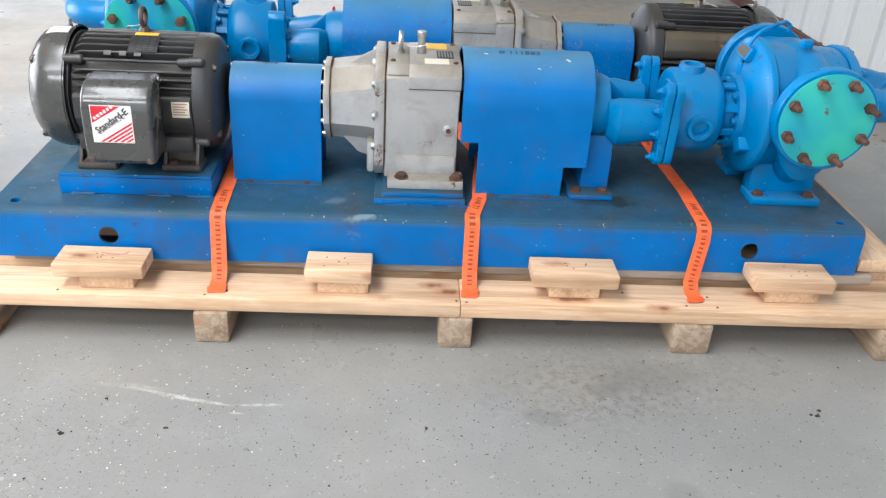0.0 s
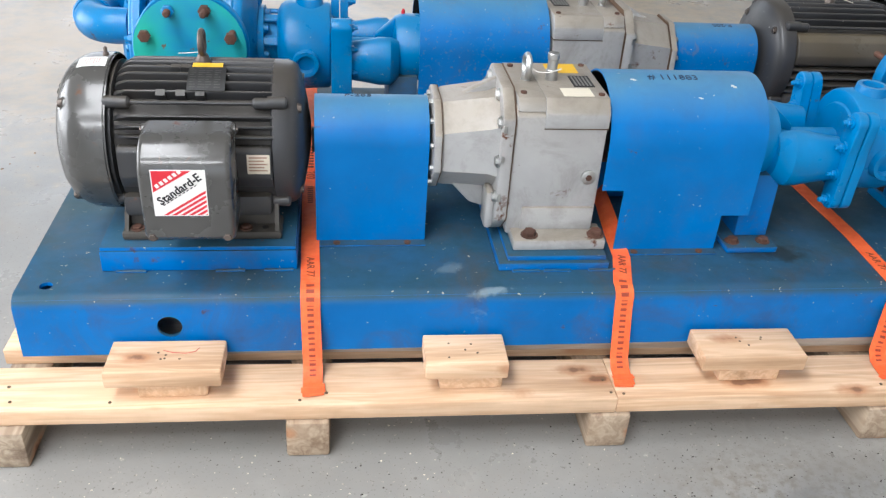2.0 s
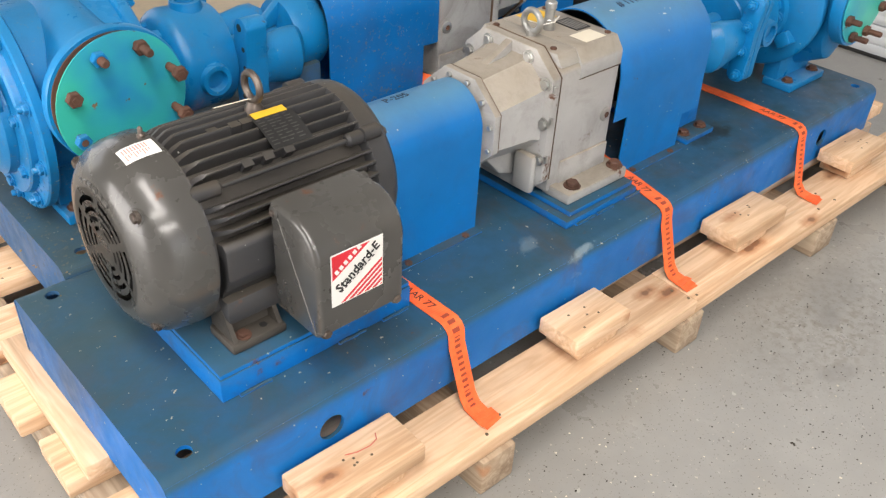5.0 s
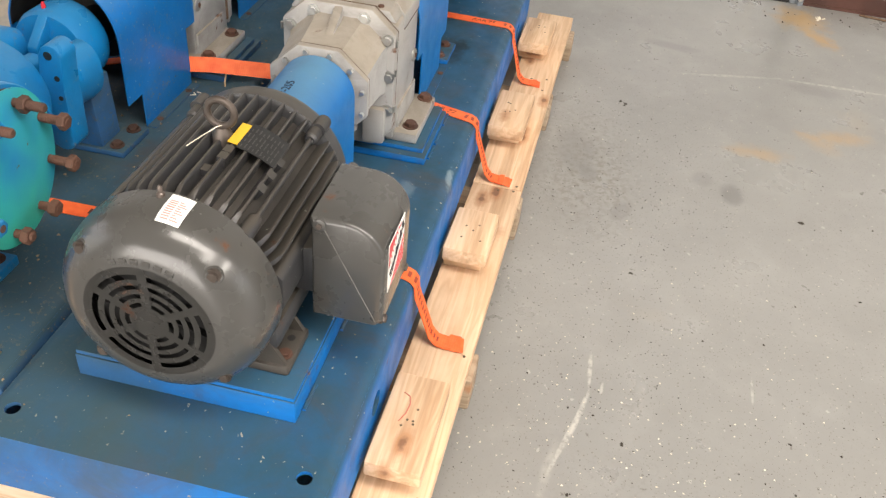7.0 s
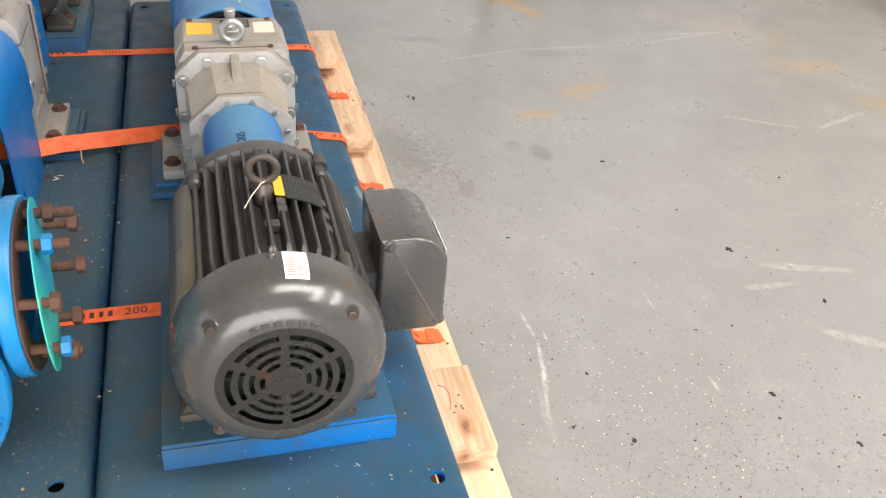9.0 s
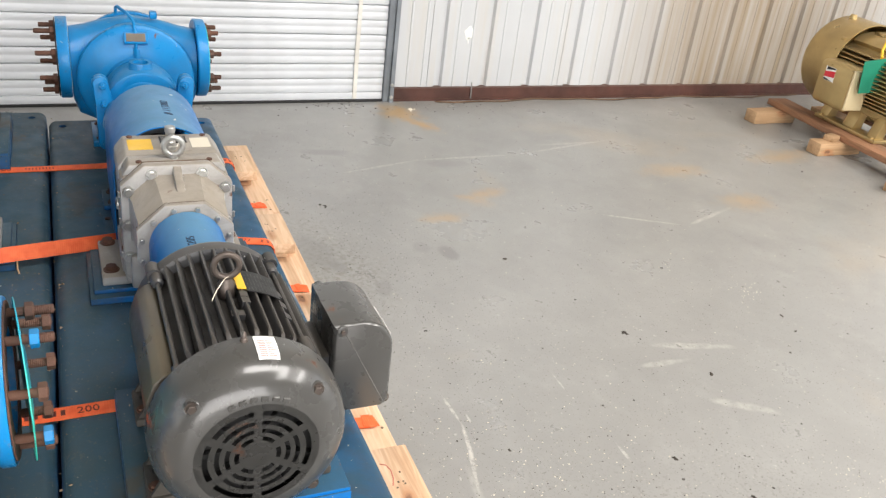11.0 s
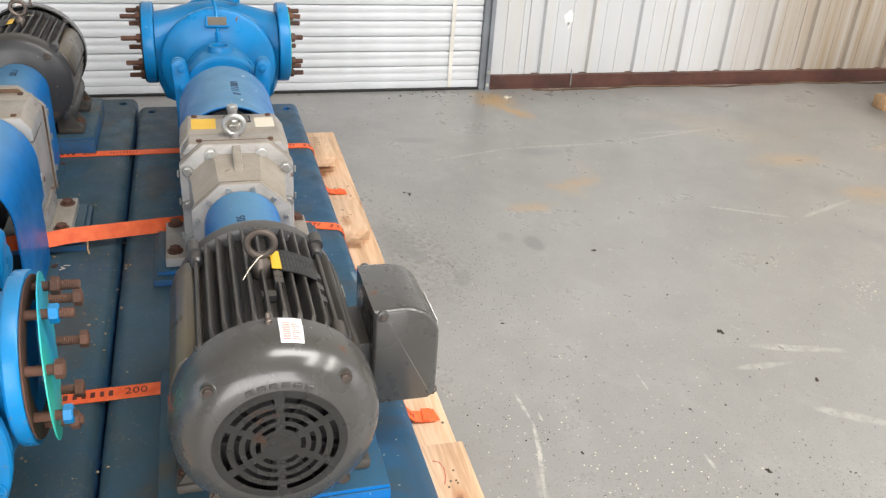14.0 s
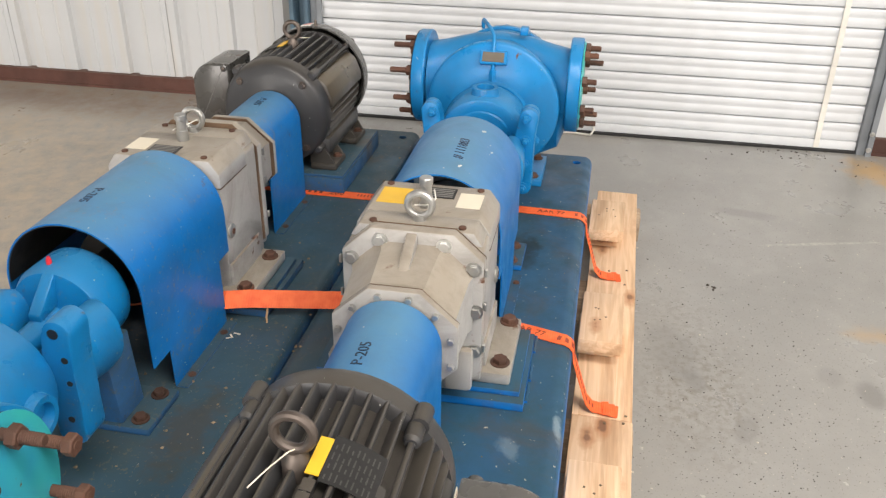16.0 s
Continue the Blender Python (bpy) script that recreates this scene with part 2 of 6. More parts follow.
def disc_material(name, a, b):
    m = Mat(name)
    g = m.ramp(m.noise(4.5, 3, 0.5), 0.36, 0.62)
    c = m.mix(g, a, b)
    c = m.mix(m.ramp(m.noise(34, 4, 0.5), 0.70, 0.73), c, (0.16, 0.1, 0.06))
    m.set(Base_Color=c, Roughness=0.42)
    m.bump(m.noise(30, 4), 0.2, 0.002)
    return m.m


TEAL = disc_material("teal_cover_disc", (0.02, 0.33, 0.45), (0.045, 0.50, 0.40))
TEAL_B = disc_material("teal_blue_cover_disc", (0.01, 0.20, 0.50), (0.03, 0.45, 0.36))


def wood(name, light, dark, axis, dirt=0.25):
    m = Mat(name)
    st = {"x": (0.8, 9, 9), "y": (9, 0.8, 9)}[axis]
    fine = {"x": (4, 130, 130), "y": (130, 4, 130)}[axis]
    mp = m.t.nodes.new("ShaderNodeVectorMath")
    mp.operation = "ADD"
    m.t.links.new(m.co, mp.inputs[0])
    sc = m.t.nodes.new("ShaderNodeVectorMath")
    sc.operation = "SCALE"
    sc.inputs[0].default_value = (7.3, 5.1, 3.7)
    m.t.links.new(m.rnd(), sc.inputs["Scale"])
    m.t.links.new(sc.outputs[0], mp.inputs[1])
    co = mp.outputs[0]
    rings = m.noise(3.0, 3, 0.5, st, co, warp=0.6)
    w = m.math("SINE", m.math("MULTIPLY", rings, 30.0))
    c = m.mix(m.ramp(w, -1, 1, 0.0, 0.52), light, dark)
    streak = {"x": (0.9, 16, 16), "y": (16, 0.9, 16)}[axis]
    c = m.mix(m.ramp(m.noise(1.0, 5, 0.65, streak, co), 0.52, 0.66, 0, 0.75), c, tuple(v * 0.66 for v in dark))
    c = m.mix(m.ramp(m.noise(1.0, 4, 0.6, fine, co), 0.35, 0.75, 0.0, 0.25), c, tuple(v * 0.6 for v in dark))
    c = m.mix(m.ramp(m.noise(6, 5, 0.6, None, co), 0.5, 0.8, 0, dirt), c, (0.22, 0.15, 0.09))
    tone = m.ramp(m.rnd(), 0, 1, 0.0, 0.20)
    c = m.mix(tone, c, (0.42, 0.24, 0.12))
    knot = m.t.nodes.new("ShaderNodeTexVoronoi")
    knot.inputs["Scale"].default_value = 1.0
    km = m.t.nodes.new("ShaderNodeMapping")
    km.inputs["Scale"].default_value = {"x": (4.5, 11, 11), "y": (11, 4.5, 11)}[axis]
    m.t.links.new(co, km.inputs["Vector"])
    m.t.links.new(km.outputs[0], knot.inputs["Vector"])
    kd = m.math("ADD", knot.outputs["Distance"], m.ramp(m.noise(40, 3, 0.5, None, co), 0.2, 0.8, -0.05, 0.05))
    c = m.mix(m.ramp(kd, 0.13, 0.24, 0.65, 0.0), c, (0.40, 0.17, 0.07))
    c = m.mix(m.ramp(kd, 0.07, 0.12, 0.75, 0.0), c, (0.14, 0.06, 0.03))
    m.set(Base_Color=c, Roughness=0.72)
    m.bump(m.noise(1.0, 4, 0.6, fine, co), 0.35, 0.002)
    return m.m


PINE_X = wood("pine_lengthwise", (0.79, 0.565, 0.375), (0.59, 0.35, 0.19), "x")
PINE_Y = wood("pine_crosswise", (0.79, 0.57, 0.38), (0.59, 0.355, 0.195), "y")
OLD_Y = wood("weathered_timber", (0.46, 0.37, 0.27), (0.20, 0.13, 0.085), "y", 0.8)
GREY_WOOD = wood("weathered_grey_timber", (0.52, 0.46, 0.39), (0.33, 0.27, 0.21), "x", 0.5)
PINE_OLD = wood("pale_rough_timber", (0.52, 0.34, 0.19), (0.40, 0.24, 0.12), "y", 0.4)
REDWOOD = wood("brown_timber", (0.34, 0.17, 0.09), (0.22, 0.10, 0.05), "x", 0.4)


def strap_material():
    m = Mat("orange_webbing")
    w = m.t.nodes.new("ShaderNodeTexWave")
    w.inputs["Scale"].default_value = 60
    w.bands_direction = "Y"
    m.t.links.new(m.co, w.inputs["Vector"])
    c = m.mix(m.ramp(m.noise(40, 4), 0.3, 0.7), (0.80, 0.105, 0.022), (0.92, 0.17, 0.045))
    m.set(Base_Color=c, Roughness=0.6)
    m.bump(w.outputs["Fac"], 0.35, 0.001)
    return m.m


ORANGE = strap_material()


def floor_material():
    m = Mat("grey_painted_concrete")
    co = m.world_co()
    big = m.noise(0.55, 5, 0.6, None, co)
    mid = m.noise(3.0, 6, 0.62, None, co)
    ragged = m.noise(14, 5, 0.65, None, co)
    flaky = m.noise(24, 5, 0.7, None, co)
    hair = m.noise(60, 3, 0.6, None, co)
    c = m.mix(m.ramp(big, 0.35, 0.65), (0.246, 0.243, 0.230), (0.312, 0.305, 0.286))
    c = m.mix(m.ramp(mid, 0.35, 0.72, 0.0, 0.38), c, (0.195, 0.190, 0.178))
    tan = m.math("MULTIPLY", m.ramp(m.noise(0.9, 5, 0.65, None, co, 0.5), 0.57, 0.72), 0.30)
    c = m.mix(tan, c, (0.40, 0.30, 0.18))
    patch = m.ramp(m.noise(7.5, 6, 0.7, None, co, 0.4), 0.50, 0.72, 0, 0.15)
    c = m.mix(patch, c, (0.44, 0.432, 0.41))
    stain = m.ramp(m.noise(2.1, 7, 0.68, None, co, 0.8), 0.45, 0.75, 0, 0.20)
    c = m.mix(stain, c, (0.205, 0.198, 0.182))
    pits = m.ramp(m.noise(55, 3, 0.5, None, co), 0.69, 0.73, 0, 0.7)
    c = m.mix(pits, c, (0.13, 0.12, 0.105))
    flecks = m.ramp(m.noise(38, 3, 0.5, None, co), 0.70, 0.74, 0, 0.4)
    c = m.mix(flecks, c, (0.55, 0.53, 0.48))
    dots = m.ramp(m.noise(170, 2, 0.5, None, co), 0.65, 0.685, 0, 0.8)
    c = m.mix(dots, c, (0.14, 0.125, 0.105))
    warm = m.ramp(m.noise(90, 2, 0.5, None, co), 0.70, 0.73, 0, 0.5)
    c = m.mix(warm, c, (0.55, 0.49, 0.40))

    def reach(x, y, rx, ry, turn):
        mp = m.t.nodes.new("ShaderNodeMapping")
        mp.vector_type = "TEXTURE"
        mp.inputs["Location"].default_value = (x, y, 0)
        mp.inputs["Rotation"].default_value = (0, 0, radians(turn))
        mp.inputs["Scale"].default_value = (rx, ry, 50)
        m.t.links.new(co, mp.inputs["Vector"])
        ln = m.t.nodes.new("ShaderNodeVectorMath")
        ln.operation = "LENGTH"
        m.t.links.new(mp.outputs[0], ln.inputs[0])
        return ln.outputs["Value"]

    # grit trodden into the paint beside the pallet
    area = m.ramp(m.math("ADD", reach(0.62, 1.72, 0.42, 0.20, 0), m.ramp(mid, 0.3, 0.7, -0.4, 0.4)), 1.1, 0.3, 0, 1.0)
    c = m.mix(m.math("MULTIPLY", area, m.ramp(m.noise(48, 4, 0.6, None, co), 0.46, 0.62, 0.10, 0.75)), c, (0.165, 0.15, 0.125))
    area = m.ramp(m.math("ADD", reach(-0.85, 1.25, 0.40, 0.60, 0), m.ramp(mid, 0.3, 0.7, -0.4, 0.4)), 1.1, 0.3, 0, 1.0)
    c = m.mix(m.math("MULTIPLY", area, m.ramp(m.noise(75, 4, 0.6, None, co), 0.55, 0.66, 0.0, 0.7)), c, (0.17, 0.16, 0.145))

    def blot(c, x, y, rx, ry, turn, col, strength, soft=0.5):
        d = m.math("ADD", reach(x, y, rx, ry, turn), m.ramp(ragged, 0.2, 0.8, *((-0.28, 0.28) if col == DARK else (-0.6, 0.6))))
        k = m.ramp(d, 1.1, soft * (1.2 if col == DARK else 0.5))
        return m.mix(m.math("MULTIPLY", k, strength), c, col)

    def scratch(c, x, y, half, turn, wide, strength):
        d = m.math("ADD", reach(x, y, half, wide, turn), m.ramp(ragged, 0.25, 0.75, -0.35, 0.35))
        k = m.math("MULTIPLY", m.ramp(d, 1.05, 0.55), m.ramp(hair if wide < 0.012 else flaky, 0.36, 0.58, 0.1, 1.0))
        return m.mix(m.math("MULTIPLY", k, strength * 0.85), c, PALE)

    for args in BLOTS:
        c = blot(c, *args)
    for args in SCRATCHES:
        c = scratch(c, *args)
    r = m.ramp(mid, 0.3, 0.75, 0.24, 0.44)
    m.set(Base_Color=c, Roughness=r, Specular_IOR_Level=0.65)
    m.bump(m.noise(30, 6, 0.65, None, co), 0.12, 0.002)
    return m.m


DARK, TAN, PALE = (0.17, 0.165, 0.155), (0.42, 0.26, 0.10), (0.52, 0.50, 0.45)
PRINT = (0.235, 0.232, 0.222)
BLOTS = [
    (0.626, 1.269, 0.062, 0.038, 0, DARK, 0.75),
    (0.689, 1.360, 0.050, 0.035, 10, DARK, 0.35),
    (1.677, 1.463, 0.12, 0.040, 80, DARK, 0.45),
    (1.475, 0.930, 0.13, 0.045, 85, DARK, 0.4),
    (0.72, 1.76, 0.16, 0.07, 10, DARK, 0.4),
    (0.598, 1.711, 0.05, 0.03, 20, DARK, 0.6),
    (0.424, 1.60, 0.06, 0.03, -20, DARK, 0.45),
    (2.20, 0.90, 0.16, 0.13, 0, TAN, 0.80),
    (2.00, 0.83, 0.13, 0.06, 20, TAN, 0.85),
    (1.12, 0.88, 0.05, 0.13, 10, TAN, 0.5),
    (0.92, 1.17, 0.05, 0.11, 0, TAN, 0.45),
    (1.05, 0.95, 0.10, 0.05, 50, TAN, 0.35),
    (1.35, -1.05, 0.10, 0.25, 10, TAN, 0.45),
    (1.25, -0.25, 0.09, 0.22, 0, TAN, 0.4),
    (0.85, -0.37, 0.10, 0.16, 0, TAN, 0.4),
    # tan floor behind the skids, painted lighter to stand for light missing there
    (0.6, 4.9, 2.6, 1.6, 0, (0.50, 0.40, 0.275), 0.9, 0.2),
    (2.3, 5.0, 0.22, 2.0, 0, (0.14, 0.085, 0.05), 0.75, 0.3),
    (-1.6, 4.6, 1.7, 1.4, 0, (0.42, 0.33, 0.22), 0.75, 0.1),
]
for px, py in ((-0.881, 1.018), (-0.921, 0.896), (-0.965, 0.792), (-0.960, 0.987), (-1.015, 0.885), (-0.842, 1.142), (-1.010, 0.759)):
    BLOTS.append((px, py, 0.042, 0.036, 20, PRINT, 0.55, 0.9))
SCRATCHES = [
    (1.480, 1.246, 0.215, -75, 0.010, 0.60),
    (1.540, 0.783, 0.266, -89, 0.011, 0.65),
    (1.625, 0.163, 0.370, -77, 0.011, 0.60),
    (1.663, 0.161, 0.190, -88, 0.016, 0.45),
    (0.768, 0.312, 0.226, -116, 0.009, 0.65),
    (0.741, -0.076, 0.205, -69, 0.014, 0.60),
    (-0.252, 1.634, 0.080, -178, 0.006, 0.80),
    (-0.395, 1.646, 0.095, 168, 0.007, 0.90),
    (-0.470, 1.668, 0.135, 165, 0.006, 0.75),
    (-0.565, 1.697, 0.090, -7, 0.014, 0.35),
    (-0.303, 1.603, 0.026, -3, 0.005, 0.70),
    (-0.209, 1.262, 0.050, 178, 0.004, 0.60),
    (-0.542, 1.246, 0.050, 179, 0.005, 0.70),
    (-0.142, 0.714, 0.165, -105, 0.020, 0.55),
    (-0.206, 0.867, 0.105, -91, 0.016, 0.45),
    (-0.459, 0.760, 0.110, -122, 0.022, 0.45),
]
FLOOR = floor_material()

# ---- builders ----
ORIGIN = {}


def thing(name, place, label, category, group="", kind=""):
    ob = new(name)
    ob.empty_display_size = 0.05
    ob.location = place
    ORIGIN[ob.name] = Vector(place)
    return tagged(ob, label, category, group, kind)


def mesh_of(name, bm, material, angle=35):
    me = bpy.data.meshes.new(name)
    bmesh.ops.recalc_face_normals(bm, faces=bm.faces[:])
    bm.to_mesh(me)
    bm.free()
    for p in me.polygons:
        p.use_smooth = True
    me.set_sharp_from_angle(angle=radians(angle))
    me.materials.append(material)
    return me


def part(name, bm, material, parent, label="", angle=35):
    at = ORIGIN[parent.name]
    bmesh.ops.translate(bm, verts=bm.verts[:], vec=-at)
    ob = new(name, mesh_of(name, bm, material, angle))
    ob.parent = parent
    ORIGIN[ob.name] = at
    return tagged(ob, label)


def solid(name, bm, material, label, category, group="", kind="", at=None, angle=35):
    """A thing that is a single mesh; at is its base."""
    co = [v.co for v in bm.verts]
    if at is None:
        lo = Vector([min(c[k] for c in co) for k in range(3)])
        hi = Vector([max(c[k] for c in co) for k in range(3)])
        at = Vector(((lo.x + hi.x) / 2, (lo.y + hi.y) / 2, lo.z))
    at = Vector(at)
    bmesh.ops.translate(bm, verts=bm.verts[:], vec=-at)
    ob = new(name, mesh_of(name, bm, material, angle))
    ob.location = at
    ORIGIN[ob.name] = at
    return tagged(ob, label, category, group, kind)


def B():
    return bmesh.new()


def box(bm, lo, hi, bev=0.0, seg=2, turn=None):
    lo, hi = Vector(lo), Vector(hi)
    r = bmesh.ops.create_cube(bm, size=1.0)
    vs = r["verts"]
    bmesh.ops.scale(bm, verts=vs, vec=hi - lo)
    es = list({e for v in vs for e in v.link_edges})
    if bev:
        out = bmesh.ops.bevel(bm, geom=es, offset=bev, segments=seg, profile=0.5, affect="EDGES")
        vs = list({v for f in out["faces"] for v in f.verts} | {v for v in vs if v.is_valid})
    if turn is not None:
        bmesh.ops.transform(bm, matrix=turn, verts=vs)
    bmesh.ops.translate(bm, verts=vs, vec=(lo + hi) / 2)
    return vs


def place3(axis, a, u, v):
    return {"x": (a, u, v), "y": (u, a, v), "z": (u, v, a)}[axis]


def lathe(bm, prof, axis, c, seg=32, closed=False, caps=True):
    """Turns a profile of (along, radius) round an axis through c, the two other coordinates."""
    rings = []
    for a, r in prof:
        if r <= 1e-6:
            rings.append([bm.verts.new(place3(axis, a, c[0], c[1]))])
        else:
            rings.append([bm.verts.new(place3(axis, a, c[0] + r * math.cos(2 * math.pi * i / seg), c[1] + r * math.sin(2 * math.pi * i / seg))) for i in range(seg)])
    pairs = list(zip(rings, rings[1:]))
    if closed:
        pairs.append((rings[-1], rings[0]))
    for p, q in pairs:
        for i in range(seg):
            j = (i + 1) % seg
            if len(p) == 1 and len(q) == 1:
                continue
            if len(p) == 1:
                bm.faces.new((p[0], q[i], q[j]))
            elif len(q) == 1:
                bm.faces.new((p[i], p[j], q[0]))
            else:
                bm.faces.new((p[i], p[j], q[j], q[i]))
    if caps and not closed:
        for ring in (rings[0], rings[-1]):
            if len(ring) > 2:
                bm.faces.new(ring)


def prism(bm, pts, axis, a, b, bev=0.0):
    p = [bm.verts.new(place3(axis, a, u, v)) for u, v in pts]
    q = [bm.verts.new(place3(axis, b, u, v)) for u, v in pts]
    fs = [bm.faces.new(p), bm.faces.new(q)]
    n = len(pts)
    for i in range(n):
        fs.append(bm.faces.new((p[i], p[(i + 1) % n], q[(i + 1) % n], q[i])))
    if bev:
        es = list({e for f in fs for e in f.edges})
        bmesh.ops.bevel(bm, geom=es, offset=bev, segments=2, profile=0.5, affect="EDGES")


def loft(bm, loops):
    """Skins a row of loops, each the same number of points, and caps both ends."""
    rows = [[bm.verts.new(p) for p in loop] for loop in loops]
    n = len(rows[0])
    for p, q in zip(rows, rows[1:]):
        for i in range(n):
            bm.faces.new((p[i], p[(i + 1) % n], q[(i + 1) % n], q[i]))
    bm.faces.new(rows[0])
    bm.faces.new(rows[-1])


def tube(bm, pts, r, seg=12):
    pts = [Vector(p) for p in pts]
    rows = []
    for i, p in enumerate(pts):
        d = (pts[min(i + 1, len(pts) - 1)] - pts[max(i - 1, 0)]).normalized()
        side = d.cross(Vector((0.13, 0.21, 0.97))).normalized()
        up = side.cross(d)
        rows.append([p + r * (side * math.cos(2 * math.pi * k / seg) + up * math.sin(2 * math.pi * k / seg)) for k in range(seg)])
    loft(bm, rows)


def arc(c, r, a0, a1, n, axis):
    """Points on an arc about c; angles in degrees in the plane across the axis."""
    out = []
    for i in range(n + 1):
        a = radians(a0 + (a1 - a0) * i / n)
        u, v = r * math.cos(a), r * math.sin(a)
        off = {"x": (0, u, v), "y": (u, 0, v), "z": (u, v, 0)}[axis]
        out.append(Vector(c) + Vector(off))
    return out


def hexbolt(bm, p, axis, sign, r=0.011, h=0.009, washer=True, shank=0.0):
    """A hexagon head that points along sign times the axis from p."""
    p = Vector(p)
    k = "xyz".index(axis)
    c = [p[j] for j in range(3) if j != k]
    a = p[k]
    if washer:
        lathe(bm, [(a - sign * 0.003, r * 1.35), (a + sign * 0.0025, r * 1.35)], axis, c, 14)
    lathe(bm, [(a - sign * 0.003, r), (a + sign * h * 0.85, r), (a + sign * h, r * 0.86)], axis, c, 6)
    if shank:
        lathe(bm, [(a, r * 0.58), (a + sign * (h + shank), r * 0.58), (a + sign * (h + shank + 0.003), r * 0.45)], axis, c, 10)


def torus(bm, c, R, r, axis, seg=28, sub=10):
    rows = []
    for i in range(seg):
        a = 2 * math.pi * i / seg
        row = []
        for k in range(sub):
            b = 2 * math.pi * k / sub
            rad = R + r * math.cos(b)
            off = {"x": (r * math.sin(b), rad * math.cos(a), rad * math.sin(a)), "y": (rad * math.cos(a), r * math.sin(b), rad * math.sin(a)), "z": (rad * math.cos(a), rad * math.sin(a), r * math.sin(b))}[axis]
            row.append(bm.verts.new(Vector(c) + Vector(off)))
        rows.append(row)
    for i in range(seg):
        p, q = rows[i], rows[(i + 1) % seg]
        for k in range(sub):
            bm.faces.new((p[k], p[(k + 1) % sub], q[(k + 1) % sub], q[k]))


def curved_patch(bm, x0, x1, a0, a1, r, c, n=8, thick=0.0012):
    """A thin plate wrapped on a cylinder along x; angles in degrees from the top towards the front (-y)."""
    rows = []
    for i in range(n + 1):
        a = radians(a0 + (a1 - a0) * i / n)
        s, w = -math.sin(a), math.cos(a)
        rows.append([Vector((x, c[0] + q * s, c[1] + q * w)) for x, q in ((x0, r), (x1, r), (x1, r + thick), (x0, r + thick))])
    loft(bm, rows)


def lettering(body, size, depth=0.0004, align="CENTER", shear=0.0):
    cu = bpy.data.curves.new("lettering", "FONT")
    cu.body, cu.size, cu.extrude, cu.align_x, cu.align_y, cu.shear = body, size, depth, align, "CENTER", shear
    cu.resolution_u = 2
    ob = bpy.data.objects.new("lettering", cu)
    scene.collection.objects.link(ob)
    me = bpy.data.meshes.new_from_object(ob.evaluated_get(bpy.context.evaluated_depsgraph_get()))
    bpy.data.objects.remove(ob)
    bm = B()
    bm.from_mesh(me)
    bpy.data.meshes.remove(me)
    bpy.data.curves.remove(cu)
    return bm


def mapped(bm, f):
    for v in bm.verts:
        v.co = f(v.co)
    return bm


def joined(bms):
    out = B()
    for bm in bms:
        me = bpy.data.meshes.new("tmp")
        bm.to_mesh(me)
        bm.free()
        out.from_mesh(me)
        bpy.data.meshes.remove(me)
    return out


def cut(ob, cutter_bm):
    """Cuts real holes through a mesh object."""
    me = bpy.data.meshes.new("cutter")
    bmesh.ops.recalc_face_normals(cutter_bm, faces=cutter_bm.faces[:])
    cutter_bm.to_mesh(me)
    cutter_bm.free()
    tool = new("cutter", me)
    bpy.context.view_layer.update()
    tool.matrix_world = ob.matrix_world.copy()
    md = ob.modifiers.new("cut", "BOOLEAN")
    md.operation, md.solver, md.object = "DIFFERENCE", "EXACT", tool
    bpy.context.view_layer.update()
    res = bpy.data.meshes.new_from_object(ob.evaluated_get(bpy.context.evaluated_depsgraph_get()))
    ob.modifiers.clear()
    old = ob.data
    ob.data = res
    bpy.data.objects.remove(tool)
    bpy.data.meshes.remove(me)
    res.name = old.name
    bpy.data.meshes.remove(old)


YC, ZC = 2.325, 0.515
TO_B = Matrix.Translation((0.28, 2.922, 0)) @ Matrix.Rotation(math.pi, 4, "Z") @ Matrix.Translation((-0.18, -YC, 0))

# ---- the hall ----
WX, BX = 2.42, 2.56


def rect_floor():
    bm = B()
    box(bm, (-7.2, -7.2, -0.2), (3.0, 9.2, 0.0))
    return solid("floor", bm, FLOOR, "grey painted concrete floor, scuffed and dusty", "floor", kind="structure")


rect_floor()


RIB, PANEL = 0.2875, 0.8625


def ribbed_panel(x, lap, y0, y1, z0, z1):
    """One sheet of ribbed cladding that faces -x: sunk ribs, with two fine ridges between them, counted down from the lap."""
    pts = [(y0, 0.0), (y1, 0.0)]
    for k in range(-1, 4):
        rib = lap - 0.066 - RIB * k
        sets = [(rib, ((-0.026, 0.0), (-0.0175, -0.022), (0.0175, -0.022), (0.026, 0.0)))]
        sets += [(rib - dy, ((-0.006, 0.0), (-0.003, 0.0035), (0.003, 0.0035), (0.006, 0.0))) for dy in (0.095, 0.188)]
        for c, shape in sets:
            if y0 + 0.03 < c < y1 - 0.03:
                pts += [(c + dy, d) for dy, d in shape]
    pts.sort()
    bm = B()
    front = [(bm.verts.new((x - d, u, z0)), bm.verts.new((x - d, u, z1))) for u, d in pts]
    back = [(bm.verts.new((x + 0.002 - min(d, 0), u, z0)), bm.verts.new((x + 0.002 - min(d, 0), u, z1))) for u, d in pts]
    for row in (front, back):
        for p, q in zip(row, row[1:]):
            bm.faces.new((p[0], q[0], q[1], p[1]))
    for i in (0, -1):
        bm.faces.new((front[i][0], back[i][0], back[i][1], front[i][1]))
    for k in (0, 1):
        for i in range(len(pts) - 1):
            bm.faces.new((front[i][k], front[i + 1][k], back[i + 1][k], back[i][k]))
    return bm


